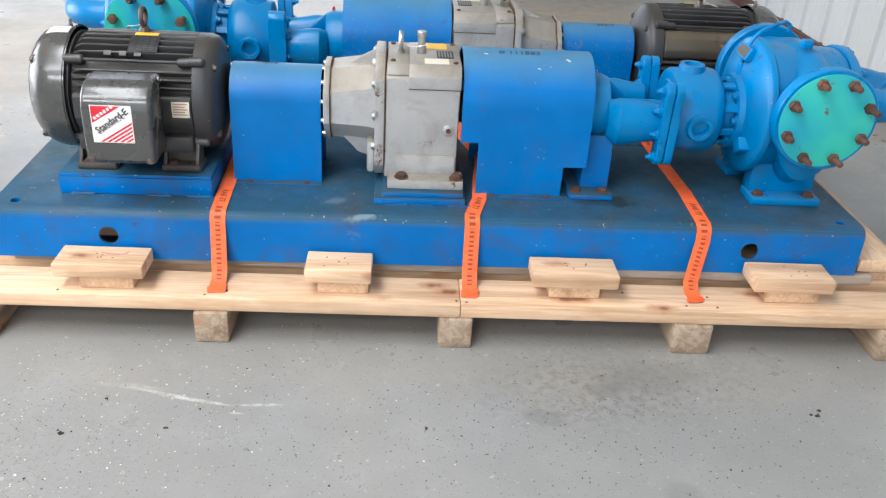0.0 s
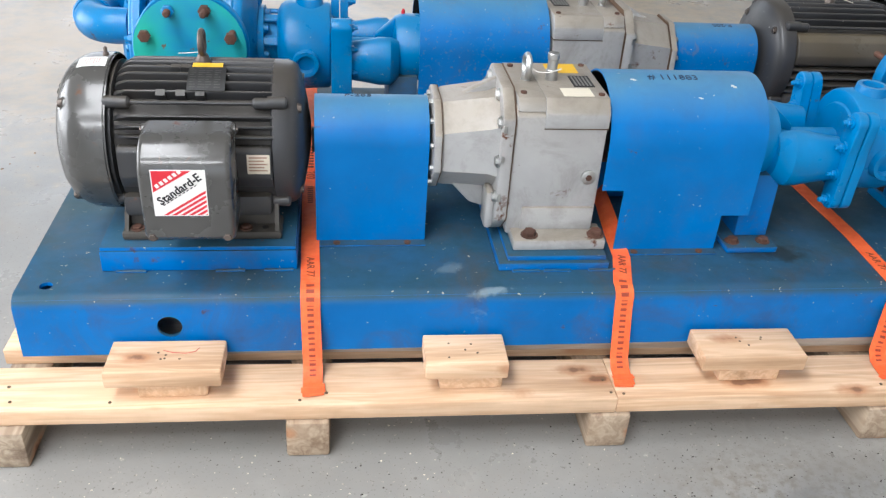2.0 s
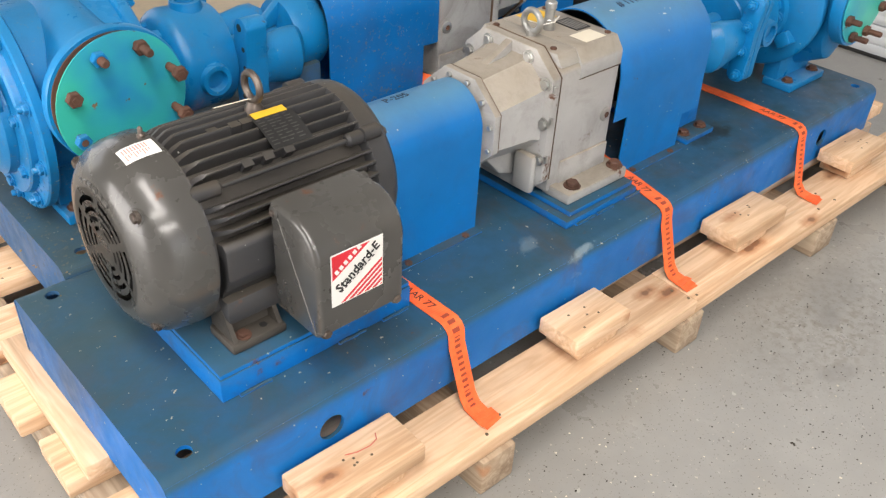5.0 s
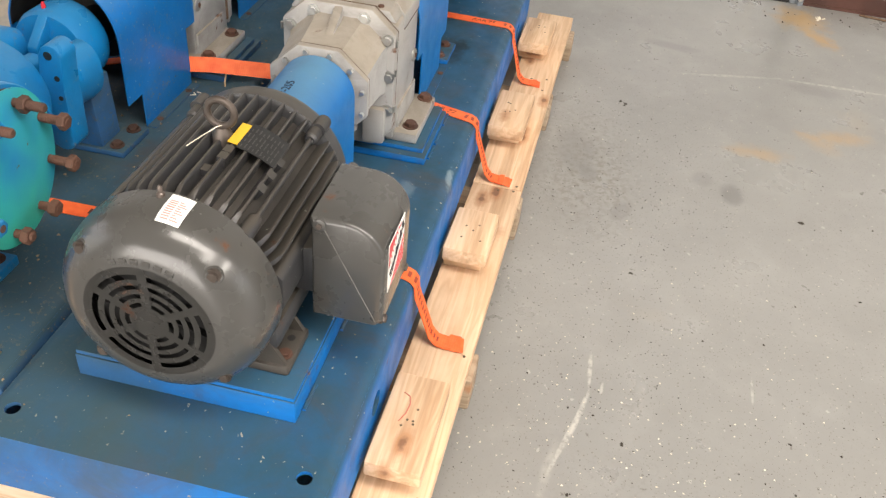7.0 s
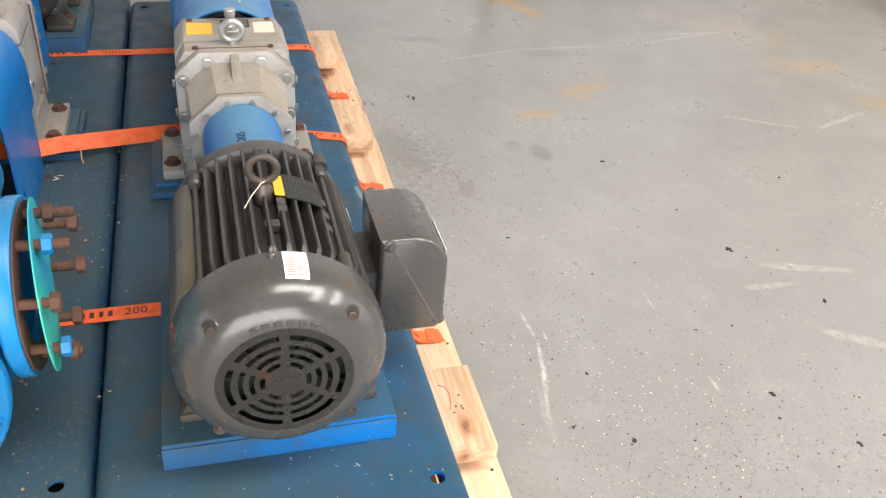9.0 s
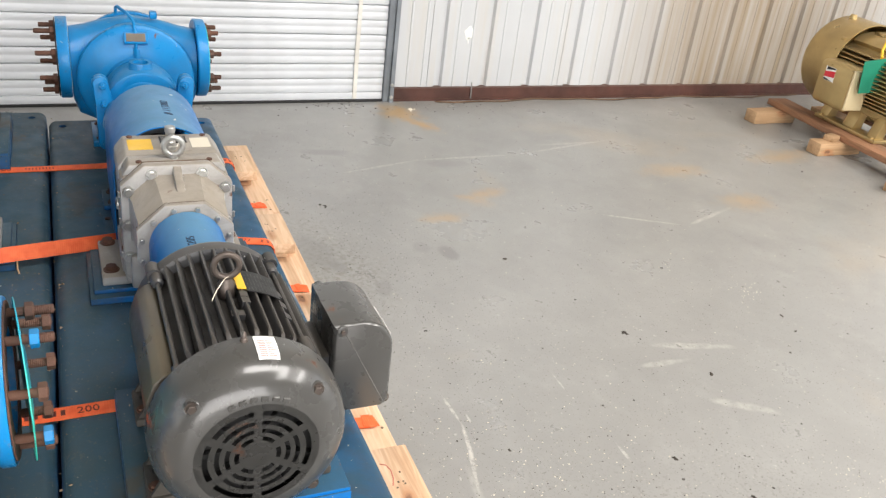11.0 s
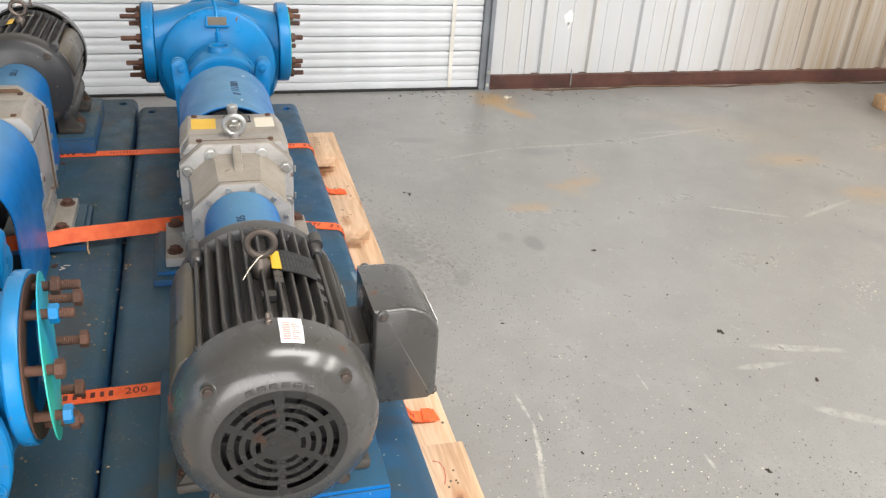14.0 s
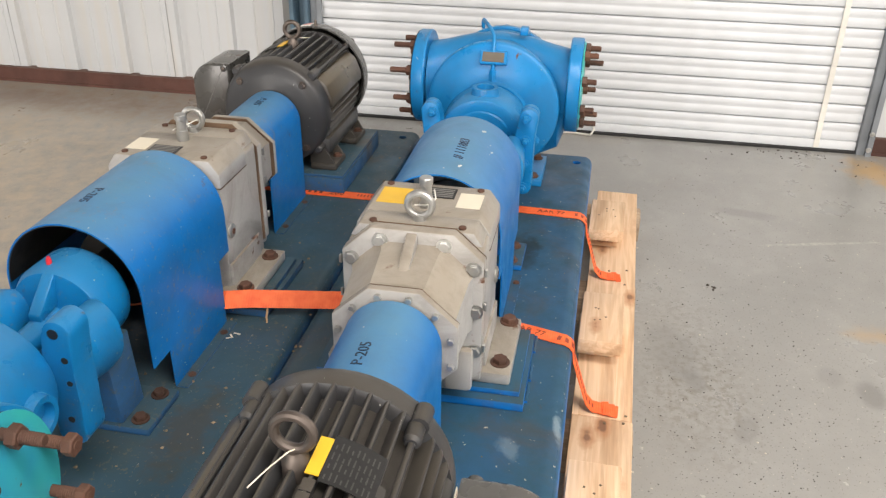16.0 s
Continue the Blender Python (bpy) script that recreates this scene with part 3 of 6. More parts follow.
def clad_wall(name, x, y0, y1, lap):
    bm = B()
    box(bm, (x + 0.04, y0, 0.0), (x + 0.16, y1, 4.6))
    wall = solid(name, bm, CEIL, "white ribbed sheet metal wall of the hall", "wall", kind="structure", at=(x + 0.09, (y0 + y1) / 2, 0))
    while lap < y1:
        lap += PANEL
    while lap > y0 + 0.05:
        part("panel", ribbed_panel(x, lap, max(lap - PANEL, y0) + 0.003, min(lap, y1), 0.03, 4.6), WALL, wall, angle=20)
        lap -= PANEL
    bm = B()
    box(bm, (x - 0.035, y0, 0.0), (x + 0.03, y1, 0.012))
    box(bm, (x - 0.028, y0, 0.012), (x + 0.03, y1, 0.074))
    part("base_channel", bm, BROWN, wall, "rusty brown steel base channel")
    return wall


clad_wall("wall_east_south", WX, -6.98, 0.87, 0.658)
clad_wall("wall_east_north", BX, 3.43, 9.0, 4.125)


def roll_door(x, y0, y1):
    door = thing("door_1", (x, (y0 + y1) / 2, 0), "closed white corrugated steel roll-up door", "door", kind="structure")
    pitch, z = 0.0797, 0.05
    prof = [(0.0, -0.008), (0.0025, 0.0105), (0.012, 0.0140), (0.032, 0.0145), (0.036, 0.0115), (0.044, 0.0115), (0.048, 0.0140), (0.070, 0.0140), (0.0755, 0.0105), (0.0770, -0.006), (0.0785, -0.008)]
    bm = B()
    fr = [(bm.verts.new((x - d, y0, z + h)), bm.verts.new((x - d, y1, z + h))) for h, d in prof]
    bk = [(bm.verts.new((x - d + 0.003, y0, z + h)), bm.verts.new((x - d + 0.003, y1, z + h))) for h, d in prof]
    for row in (fr, bk):
        for p, q in zip(row, row[1:]):
            bm.faces.new((p[0], p[1], q[1], q[0]))
    for i in (0, -1):
        bm.faces.new((fr[i][0], fr[i][1], bk[i][1], bk[i][0]))
    slat = part("slat", bm, GALV, door, angle=50)
    n = 1
    while z + pitch * n < 3.4:
        ob = slat.copy()
        scene.collection.objects.link(ob)
        ob.location = (0, 0, pitch * n)
        n += 1
    bm = B()
    box(bm, (x - 0.02, y0, 0.012), (x + 0.01, y1, 0.05), 0.003)
    part("bottom_bar", bm, GALV, door)
    bm = B()
    box(bm, (x - 0.03, y0, 0.0), (x + 0.02, y1, 0.012), 0.002)
    part("rubber_seal", bm, BLACK, door, "black rubber bottom seal")
    for y, nm in ((y0 - 0.03, "guide_rail"), (y1 + 0.005, "guide_rail")):
        bm = B()
        box(bm, (x - 0.035, y - 0.006, 0.0), (x + 0.03, y + 0.028, 3.5), 0.003)
        box(bm, (x - 0.05, y - 0.028, 0.0), (x - 0.035, y - 0.006, 3.5))
        g = part(nm, bm, RAIL, door, "grey steel guide rail with bolts")
        bm = B()
        for zz in (0.03, 0.1, 0.6, 1.2):
            hexbolt(bm, (x - 0.05, y - 0.014, zz), "x", -1, 0.008, 0.006)
        part("bolt", bm, ZINC, g)
    bm = B()
    loft(bm, [[(x - 0.020 + d, y0 + 0.150 + w + 0.0012 * math.sin(q * 0.5), 0.015 + 0.06 * q) for d, w in ((0, 0), (-0.003, 0), (-0.003, 0.022), (0, 0.022))] for q in range(56)])
    part("pull_strap", bm, CORD, door, "long white webbing pull strap")
    return door


roll_door(WX, 0.93, 3.30)


def column():
    bm = B()
    box(bm, (WX - 0.06, 3.335, 0), (WX + 0.2, 3.355, 4.6), 0.003)
    box(bm, (WX - 0.06, 3.405, 0), (WX + 0.2, 3.425, 4.6), 0.003)
    box(bm, (WX + 0.02, 3.355, 0), (WX + 0.05, 3.405, 4.6))
    return solid("column", bm, STEEL_BLUE, "blue-grey steel column beside the roll-up door", "column", kind="structure")


column()
bm = B()
box(bm, (WX, 0.87, 3.4), (WX + 0.16, 3.43, 4.6))
# two fillers added behind the door's sides to keep sunbeams out
box(bm, (WX + 0.045, 0.84, 0.0), (WX + 0.155, 0.95, 3.4))
box(bm, (WX + 0.06, 3.28, 0.0), (WX + 0.155, 3.50, 3.4))
solid("wall_east_lintel", bm, CEIL, "wall over the roll-up door, with added fillers that block sun beside it", "wall", kind="structure")


def far_walls():
    # plain unseen walls added to close the hall, each with an assumed daylight doorway
    def wall(name, boxes):
        bm = B()
        for lo, hi in boxes:
            box(bm, lo, hi)
        solid(name, bm, CEIL, "plain unseen wall added to close the hall", "wall", kind="structure")

    wall("wall_west", [((-7.2, -7.2, 0), (-7.0, 0.5, 4.6)), ((-7.2, 6.9, 0), (-7.0, 9.2, 4.6)), ((-7.2, 0.5, 3.8), (-7.0, 6.9, 4.6))])
    wall("wall_south", [((-7.0, -7.2, 0), (-4.2, -7.0, 4.6)), ((1.2, -7.2, 0), (2.9, -7.0, 4.6)), ((-4.2, -7.2, 3.8), (1.2, -7.0, 4.6))])
    wall("wall_north", [((-7.0, 9.0, 0), (-4.6, 9.2, 4.6)), ((0.6, 9.0, 0), (2.9, 9.2, 4.6)), ((-4.6, 9.0, 3.8), (0.6, 9.2, 4.6))])
    bm = B()
    # unseen roof, added with gaps that follow the overhead lamps
    rows = ((-7.2, -5.05, ()), (-5.05, -3.55, ((-5.45, -0.35),)), (-3.55, -1.65, ()), (-1.65, -0.55, ((-4.8, -1.0),)), (-0.55, -0.5, ()), (-0.5, 2.5, ((-2.55, -1.25),)), (2.5, 9.2, ()))
    strips = []
    for ya, yb, gaps in rows:
        xs = [-7.2] + [v for gap in gaps for v in gap] + [2.9]
        strips += [((xs[k], ya), (xs[k + 1], yb)) for k in range(0, len(xs), 2)]
    for lo, hi in strips:
        box(bm, (*lo, 4.6), (*hi, 4.7))
    solid("ceiling", bm, CEIL, "unseen roof added over the hall, with gaps for the overhead lamps", "ceiling", kind="structure")
    bm = B()
    box(bm, (-60, -60, -0.3), (60, 60, -0.21))
    solid("ground", bm, FLOOR, "pale concrete yard outside the hall", "ground", kind="structure")


far_walls()

# ---- pallet ----


def pallet():
    p = thing("pallet", (0.2, 2.7, 0), "long pine shipping pallet of planks on cross timbers", "pallet")
    tilt = Matrix.Rotation(radians(-0.9), 4, "Z")

    def plank(name, lo, hi, mat, bev=0.004, label=""):
        bm = B()
        box(bm, lo, hi, bev)
        bmesh.ops.translate(bm, verts=bm.verts[:], vec=(-0.2, -1.885, 0))
        bmesh.ops.transform(bm, matrix=tilt, verts=bm.verts[:])
        bmesh.ops.translate(bm, verts=bm.verts[:], vec=(0.2, 1.885, 0))
        part(name, bm, mat, p, label)

    for x in (-1.0, -0.41, 0.222, 0.855, 1.405):
        w = 0.044 if x != 0.855 else 0.052
        plank("cross_timber", (x - w, 1.868 + 0.012 * math.sin(x * 9), 0.0), (x + w, 3.46, 0.09), OLD_Y, 0.006, "rough weathered cross timber")
    plank("deck_board", (-1.07, 1.885, 0.0915), (0.2315, 2.018, 0.130), PINE_X, 0.003)
    plank("deck_board", (0.2325, 1.886, 0.0915), (1.475, 2.019, 0.1302), PINE_X, 0.003)
    for y0, y1 in ((2.075, 2.205), (2.27, 2.40), (2.46, 2.60), (2.68, 2.82), (2.90, 3.04), (3.11, 3.25), (3.32, 3.46)):
        plank("deck_board", (-1.065 + 0.012 * math.sin(y0 * 40), y0, 0.0915), (1.47 + 0.01 * math.sin(y0 * 31), y1, 0.129), PINE_X)
    for y0, y1 in ((2.05, 2.14), (2.50, 2.58), (2.68, 2.77), (3.11, 3.2)):
        plank("bearer", (-0.96, y0, 0.1305), (1.40, y1, 0.1605), GREY_WOOD if y0 < 2.1 else PINE_X)
    for x, y in ((0.215, 1.946), (0.222, 1.905), (0.246, 1.94), (0.248, 1.90), (-0.385, 1.964), (-0.372, 1.93), (-0.425, 1.91), (0.834, 1.905), (0.917, 1.90), (0.905, 1.95), (-0.795, 1.92), (0.675, 1.964), (-0.985, 1.93), (-1.0, 1.975)):
        bm = B()
        lathe(bm, [(0.1295, 0.0035), (0.1312, 0.0035), (0.1316, 0.002)], "z", (x, y), 8)
        part("nail", bm, NAIL, p)
    plank("end_piece", (-1.03, 2.25, 0.1305), (-0.985, 2.66, 0.168), PINE_Y)
    plank("end_piece", (1.37, 2.085, 0.1305), (1.46, 2.20, 0.168), PINE_Y)
    plank("end_piece", (1.375, 2.40, 0.1305), (1.46, 2.52, 0.168), PINE_Y)
    plank("end_piece", (1.355, 2.06, 0.1685), (1.475, 2.62, 0.206), PINE_Y)
    return p


pallet()


def chock(x0, x1, l0, l1, turn):
    xm = (x0 + x1) / 2
    c = thing("wood_chock", (xm, 1.965, 0.13), "pair of stacked pine blocks nailed on the pallet against the skid", "wood block", "blocks along the skid")
    bm = B()
    box(bm, (l0, 1.93, 0.1305), (l1, 2.02, 0.168), 0.004)
    part("lower_block", bm, PINE_Y, c)
    bm = B()
    box(bm, (x0, 1.915, 0.1685), (x1, 2.018, 0.206), 0.004, turn=Matrix.Rotation(radians(turn), 4, "Z"))
    up = part("upper_block", bm, PINE_X, c)
    rnd = random.Random(int(xm * 100) + 7)
    for k in range(5):
        bm = B()
        lathe(bm, [(0.2055, 0.0026), (0.2066, 0.0026), (0.2069, 0.0015)], "z", (xm + rnd.uniform(-0.045, 0.045), 1.967 + rnd.uniform(-0.028, 0.028)), 8)
        part("nail", bm, NAIL, up)


chock(-0.80, -0.575, -0.742, -0.607, -1)
bm = B()
tube(bm, [(-0.695, 1.985, 0.2059), (-0.675, 1.977, 0.2060), (-0.65, 1.974, 0.2060), (-0.632, 1.979, 0.2060), (-0.625, 1.991, 0.2059)], 0.0012, 6)
solid("crayon_mark", bm, CRAYON, "red crayon stroke on a pine block", "crayon mark", at=(-0.66, 1.975, 0.2058))
chock(-0.171, 0.0, -0.140, -0.008, -1)
chock(0.420, 0.648, 0.468, 0.604, -1)
chock(1.015, 1.232, 1.055, 1.205, -1)

# ---- machine units ----


def skid():
    s = thing("steel_skid", (0.18, YC, 0.163), "blue painted folded steel base frame with dusty deck, on the pallet", "base frame", "machine skids")
    x0, x1, y0, y1, zt, zb, r, t = -0.983, 1.343, 2.03, 2.62, 0.303, 0.163, 0.028, 0.008
    out = [(y0, zb)] + [(y0 + r - r * math.cos(radians(a)), zt - r + r * math.sin(radians(a))) for a in range(0, 91, 15)]
    out += [(y1 - r + r * math.sin(radians(a)), zt - r + r * math.cos(radians(a))) for a in range(0, 91, 15)] + [(y1, zb)]
    inn = [(y1 - t, zb), (y1 - t, zt - t), (y0 + t, zt - t), (y0 + t, zb)]
    bm = B()
    prism(bm, out + inn, "x", x0, x1)
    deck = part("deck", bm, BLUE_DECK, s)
    holes = B()
    off = ORIGIN[s.name]
    for x in (-0.927, 1.287):
        for y in (2.078, 2.572):
            lathe(holes, [(0.25 - off.z, 0.013), (0.35 - off.z, 0.013)], "z", (x - off.x, y - off.y), 20)
    for x in (-0.687, 1.029):
        lathe(holes, [(1.98 - off.y, 0.025), (2.08 - off.y, 0.025)], "y", (x - off.x, 0.231 - off.z), 24)
        lathe(holes, [(2.57 - off.y, 0.025), (2.67 - off.y, 0.025)], "y", (x - off.x, 0.231 - off.z), 24)
    cut(deck, holes)
    for p in deck.data.polygons:
        p.use_smooth = True
    deck.data.set_sharp_from_angle(angle=radians(35))
    for x in (x0, x1 - 0.006):
        bm = B()
        box(bm, (x + 0.001, y0 + t, zb), (x + 0.005, y1 - t, zt - t - 0.001))
        part("end_plate", bm, BLUE_DECK, s)
    bm = B()
    box(bm, (-0.830, 2.128, 0.3035), (-0.432, 2.512, 0.351), 0.002)
    box(bm, (-0.828, 2.130, 0.3515), (-0.434, 2.510, 0.360), 0.001)
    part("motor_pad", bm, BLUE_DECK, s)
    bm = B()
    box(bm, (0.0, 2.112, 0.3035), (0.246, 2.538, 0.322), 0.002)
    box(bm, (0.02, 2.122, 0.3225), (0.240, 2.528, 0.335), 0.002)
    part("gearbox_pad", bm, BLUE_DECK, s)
    rnd = random.Random(3)
    for x, y in ((-0.8, 2.125), (-0.6, 2.125), (-0.5, 2.125), (0.03, 2.109), (0.1, 2.109), (0.2, 2.109)):
        bm = B()
        pts = [Vector((x + 0.012 * k, y + rnd.uniform(-0.001, 0.001), 0.305)) for k in range(6)]
        tube(bm, pts, 0.0035, 8)
        part("weld_bead", bm, BLUE_DECK, s)
    return s


skid_a = skid()


YM, ZM = 2.318, 0.536


def motor():
    m = thing("electric_motor", (-0.63, YM, 0.36), "dark grey finned electric motor bolted to the blue skid", "motor", "electric motors")
    c = (YM, ZM)
    bm = B()
    lathe(bm, [(-0.81, 0.10), (-0.808, 0.118), (-0.79, 0.132), (-0.46, 0.132), (-0.445, 0.12)], "x", c, 48)
    part("barrel", bm, GREASY, m, "greasy brown barrel between the fins")

    def fin(bm, a, tip=0.155, w=0.0030, x0=-0.792, x1=-0.455):
        a = radians(a)
        u, n = Vector((0, math.cos(a), math.sin(a))), Vector((0, -math.sin(a), math.cos(a)))
        base = Vector((0, *c))
        prof = [(x0, 0.115), (x0 + 0.006, 0.134), (x0 + 0.016, tip - 0.010), (x0 + 0.030, tip - 0.002), (x0 + 0.042, tip), (x1 - 0.02, tip), (x1 - 0.006, tip - 0.004), (x1, 0.115)]
        rows = []
        for sd in (-1, -0.45, 0.45, 1):
            rows.append([base + Vector((x, 0, 0)) + u * (r if abs(sd) < 1 else min(r, tip - 0.003)) + n * sd * w * (1.75 - 5.0 * max(0, r - 0.13) / 0.2) for x, r in prof])
        loft(bm, rows)

    bm = B()
    for k in range(9):
        fin(bm, 54 + 9 * k)
    for a in (-1, -10, -19, -28):
        fin(bm, a, 0.157, 0.0030, -0.786, -0.465)
    for a in (146, 153.5, 161):
        fin(bm, a, 0.158, 0.0028, -0.786, -0.465)
    box(bm, (-0.78, YM - 0.145, 0.405), (-0.48, YM + 0.145, 0.455), 0.012)
    frame_ob = part("finned_frame", bm, GREY_MOTOR, m)
    for s in (-1, 1):
        # smooth slanting panel under the tie rod
        bm = B()
        if s > 0:
            outline = ((0.125, 40), (0.148, 40), (0.158, 35), (0.1635, 28), (0.1625, 14), (0.160, 5), (0.125, 5))
        else:
            outline = ((0.125, 12), (0.150, 12), (0.158, 8), (0.160, -12), (0.154, -24), (0.125, -26))
        pts = [(YM + s * r * math.cos(radians(a)), ZM + r * math.sin(radians(a))) for r, a in outline]
        prism(bm, pts, "x", -0.776, -0.476, 0.004)
        if s > 0:
            part("side_panel", bm, GREY_PANEL, m, "smooth side panel under brown grease and dust")
        else:
            part("side_panel", bm, GREY_MOTOR, m, "smooth dark grey side panel")
    bm = B()
    curved_patch(bm, -0.776, -0.476, 88, 128, 0.124, c, 10, 0.026)
    part("side_shield", bm, GREY_MOTOR, m)
    bm = B()
    lathe(bm, [(-0.478, 0.146), (-0.474, 0.154), (-0.448, 0.1535), (-0.436, 0.150), (-0.426, 0.142), (-0.416, 0.11), (-0.408, 0.07), (-0.402, 0.03), (-0.40, 0.0)], "x", c, 48)
    bell = part("end_bell", bm, GREY_MOTOR, m)
    for k in range(4):
        a = radians(45 + 90 * k)
        bm = B()
        hexbolt(bm, (-0.424, c[0] + 0.128 * math.cos(a), c[1] + 0.128 * math.sin(a)), "x", 1, 0.009, 0.008)
        part("bell_bolt", bm, DULL, bell)
    for a in (45, 135, 222, 318):
        y, z = c[0] + 0.157 * math.cos(radians(a)), c[1] + 0.157 * math.sin(radians(a))
        bm = B()
        lathe(bm, [(-0.482, 0.013), (-0.448, 0.013), (-0.443, 0.009)], "x", (y, z), 12)
        part("lug", bm, GREY_MOTOR, bell)
    bm = B()
    lathe(bm, [(-0.805, 0.12), (-0.80, 0.146), (-0.785, 0.149), (-0.78, 0.12)], "x", c, 40)
    part("rear_bell", bm, GREY_MOTOR, m)
    for a in (45, 135):
        y, z = c[0] + 0.1515 * math.cos(radians(a)), c[1] + 0.1515 * math.sin(radians(a))
        bm = B()
        tube(bm, [(-0.79, y, z), (-0.48, y, z)], 0.0045, 10)
        rod = part("tie_rod", bm, GREY_MOTOR, m)
        near = [(-0.798, 0.0125), (-0.752, 0.0125), (-0.747, 0.007)] if a > 90 else [(-0.798, 0.0095), (-0.782, 0.0095), (-0.778, 0.006)]
        for pr in (near, [(-0.512, 0.008), (-0.507, 0.012), (-0.478, 0.012)]):
            bm = B()
            lathe(bm, pr, "x", (y, z), 14)
            part("lug", bm, GREY_MOTOR, rod)
    for a in (222, 318):
        y, z = c[0] + 0.150 * math.cos(radians(a)), c[1] + 0.150 * math.sin(radians(a))
        bm = B()
        lathe(bm, [(-0.798, 0.012), (-0.764, 0.012), (-0.759, 0.008)], "x", (y, z), 14)
        part("lug", bm, GREY_MOTOR, frame_ob)
    # fan cover with a slotted grille
    face = -0.897
    bm = B()
    outer = [(-0.796, 0.1625), (-0.825, 0.1625), (-0.845, 0.1600), (-0.860, 0.1550), (-0.873, 0.1470), (-0.884, 0.1360), (-0.892, 0.1240), (-0.896, 0.1130), (face, 0.1010)]
    lathe(bm, outer + [(x + 0.004, r - 0.003) for x, r in reversed(outer[:-1])] + [(-0.796, 0.159)], "x", c, 64, closed=True)
    cover = part("fan_cover", bm, GREY_COVER, m, "pressed dark grey fan cover with slotted grille", 40)
    bm = B()
    seg = 144
    radii = [0.0, 0.0300, 0.0375, 0.0455, 0.0530, 0.0615, 0.0690, 0.0790, 0.0880, 0.1012]
    slots = {1: 0.0080, 3: 0.0058, 5: 0.0055, 7: 0.0055}
    grid = [[bm.verts.new((face, c[0] + r * math.cos(2 * math.pi * i / seg), c[1] + r * math.sin(2 * math.pi * i / seg))) for i in range(seg)] for r in radii[1:]]
    mid = bm.verts.new((face, *c))
    for i in range(seg):
        j = (i + 1) % seg
        bm.faces.new((mid, grid[0][i], grid[0][j]))
        ph = (i + 0.5 - seg / 12) % (seg / 6)
        off = min(ph, seg / 6 - ph) * 2 * math.pi / seg
        for k in range(1, len(radii) - 1):
            if k in slots and off * (radii[k] + radii[k + 1]) / 2 > slots[k]:
                continue
            bm.faces.new((grid[k - 1][i], grid[k][i], grid[k][j], grid[k - 1][j]))
    bmesh.ops.solidify(bm, geom=bm.faces[:], thickness=-0.004)
    part("grille", bm, GREY_COVER, cover)
    bm = B()
    lathe(bm, [(-0.866, 0.0), (-0.866, 0.115), (-0.856, 0.115), (-0.856, 0.0)], "x", c, 32)
    fan = part("fan", bm, BLACK, m, "black plastic cooling fan behind the grille")
    for k in range(9):
        a = 2 * math.pi * k / 9
        bm = B()
        box(bm, (-0.878, -0.003 + c[0] + 0.065 * math.cos(a), -0.04 + c[1] + 0.065 * math.sin(a)), (-0.866, 0.003 + c[0] + 0.065 * math.cos(a), 0.04 + c[1] + 0.065 * math.sin(a)), turn=Matrix.Rotation(a - math.pi / 2, 4, "X"))
        part("blade", bm, BLACK, fan)
    for sy, sz in ((-1, 1), (1, 1), (-1, -1), (1, -1)):
        y, z = c[0] + sy * 0.0985, c[1] + sz * 0.0995
        bm = B()
        lathe(bm, [(0.006, 0.0165), (0.0005, 0.0140), (-0.0010, 0.0125), (-0.0008, 0.0112), (0.003, 0.0100)], "x", (0, 0), 20)
        lean = Vector((-1, 0, 0)).rotation_difference(Vector((-0.80, sy * 0.42, sz * 0.42)).normalized()).to_matrix()
        bmesh.ops.rotate(bm, verts=bm.verts[:], cent=(0, 0, 0), matrix=lean)
        bmesh.ops.translate(bm, verts=bm.verts[:], vec=(-0.8795, y, z))
        part("screw_boss", bm, GREY_COVER, cover)
        bm = B()
        hexbolt(bm, (-0.8775, y, z), "x", -1, 0.0082, 0.0075)
        part("cover_screw", bm, DULL, cover)
    def skin(x):
        for (xa, ra), (xb, rb) in zip(outer, outer[1:]):
            if xb <= x <= xa:
                return ra + (rb - ra) * (xa - x) / (xa - xb)
        return 0.1625

    def wrapped(bm, xs, a0, a1, lift, thick):
        n = 5
        loops = []
        for x in xs:
            arc_pts = [(radians(a0 + (a1 - a0) * i / n), skin(x) + lift) for i in range(n + 1)] + [(radians(a1 - (a1 - a0) * i / n), skin(x) + lift + thick) for i in range(n + 1)]
            loops.append([(x, c[0] - r * math.sin(a), c[1] + r * math.cos(a)) for a, r in arc_pts])
        loft(bm, loops)

    bm = B()
    wrapped(bm, [-0.856, -0.850, -0.845, -0.838, -0.831, -0.825, -0.815, -0.800], 3, 15.5, 0.0004, 0.0008)
    label = part("warning_label", bm, WHITE, cover, "white sticker with red print")
    bm = B()
    for k in range(9):
        x = -0.851 + 0.0045 * k
        wrapped(bm, [x, x + 0.0022], 4.5, 8.6, 0.0014, 0.0003)
        wrapped(bm, [x, x + 0.0020], 9.4, 13.9 - 1.2 * (k % 3), 0.0014, 0.0003)
    part("label_print", bm, PINK, label)
    # raised word as plain bars
    for k in range(6):
        a = radians(68 + 9.0 * k)
        y, z = c[0] + 0.1105 * math.cos(a), c[1] + 0.1105 * math.sin(a)
        bm = B()
        box(bm, (-0.8985, y - 0.0062, z - 0.0042), (-0.894, y + 0.0062, z + 0.0042), 0.0012, 1, turn=Matrix.Rotation(a - math.pi / 2, 4, "X"))
        part("embossed_bar", bm, GREY_COVER, cover)
    bm = B()
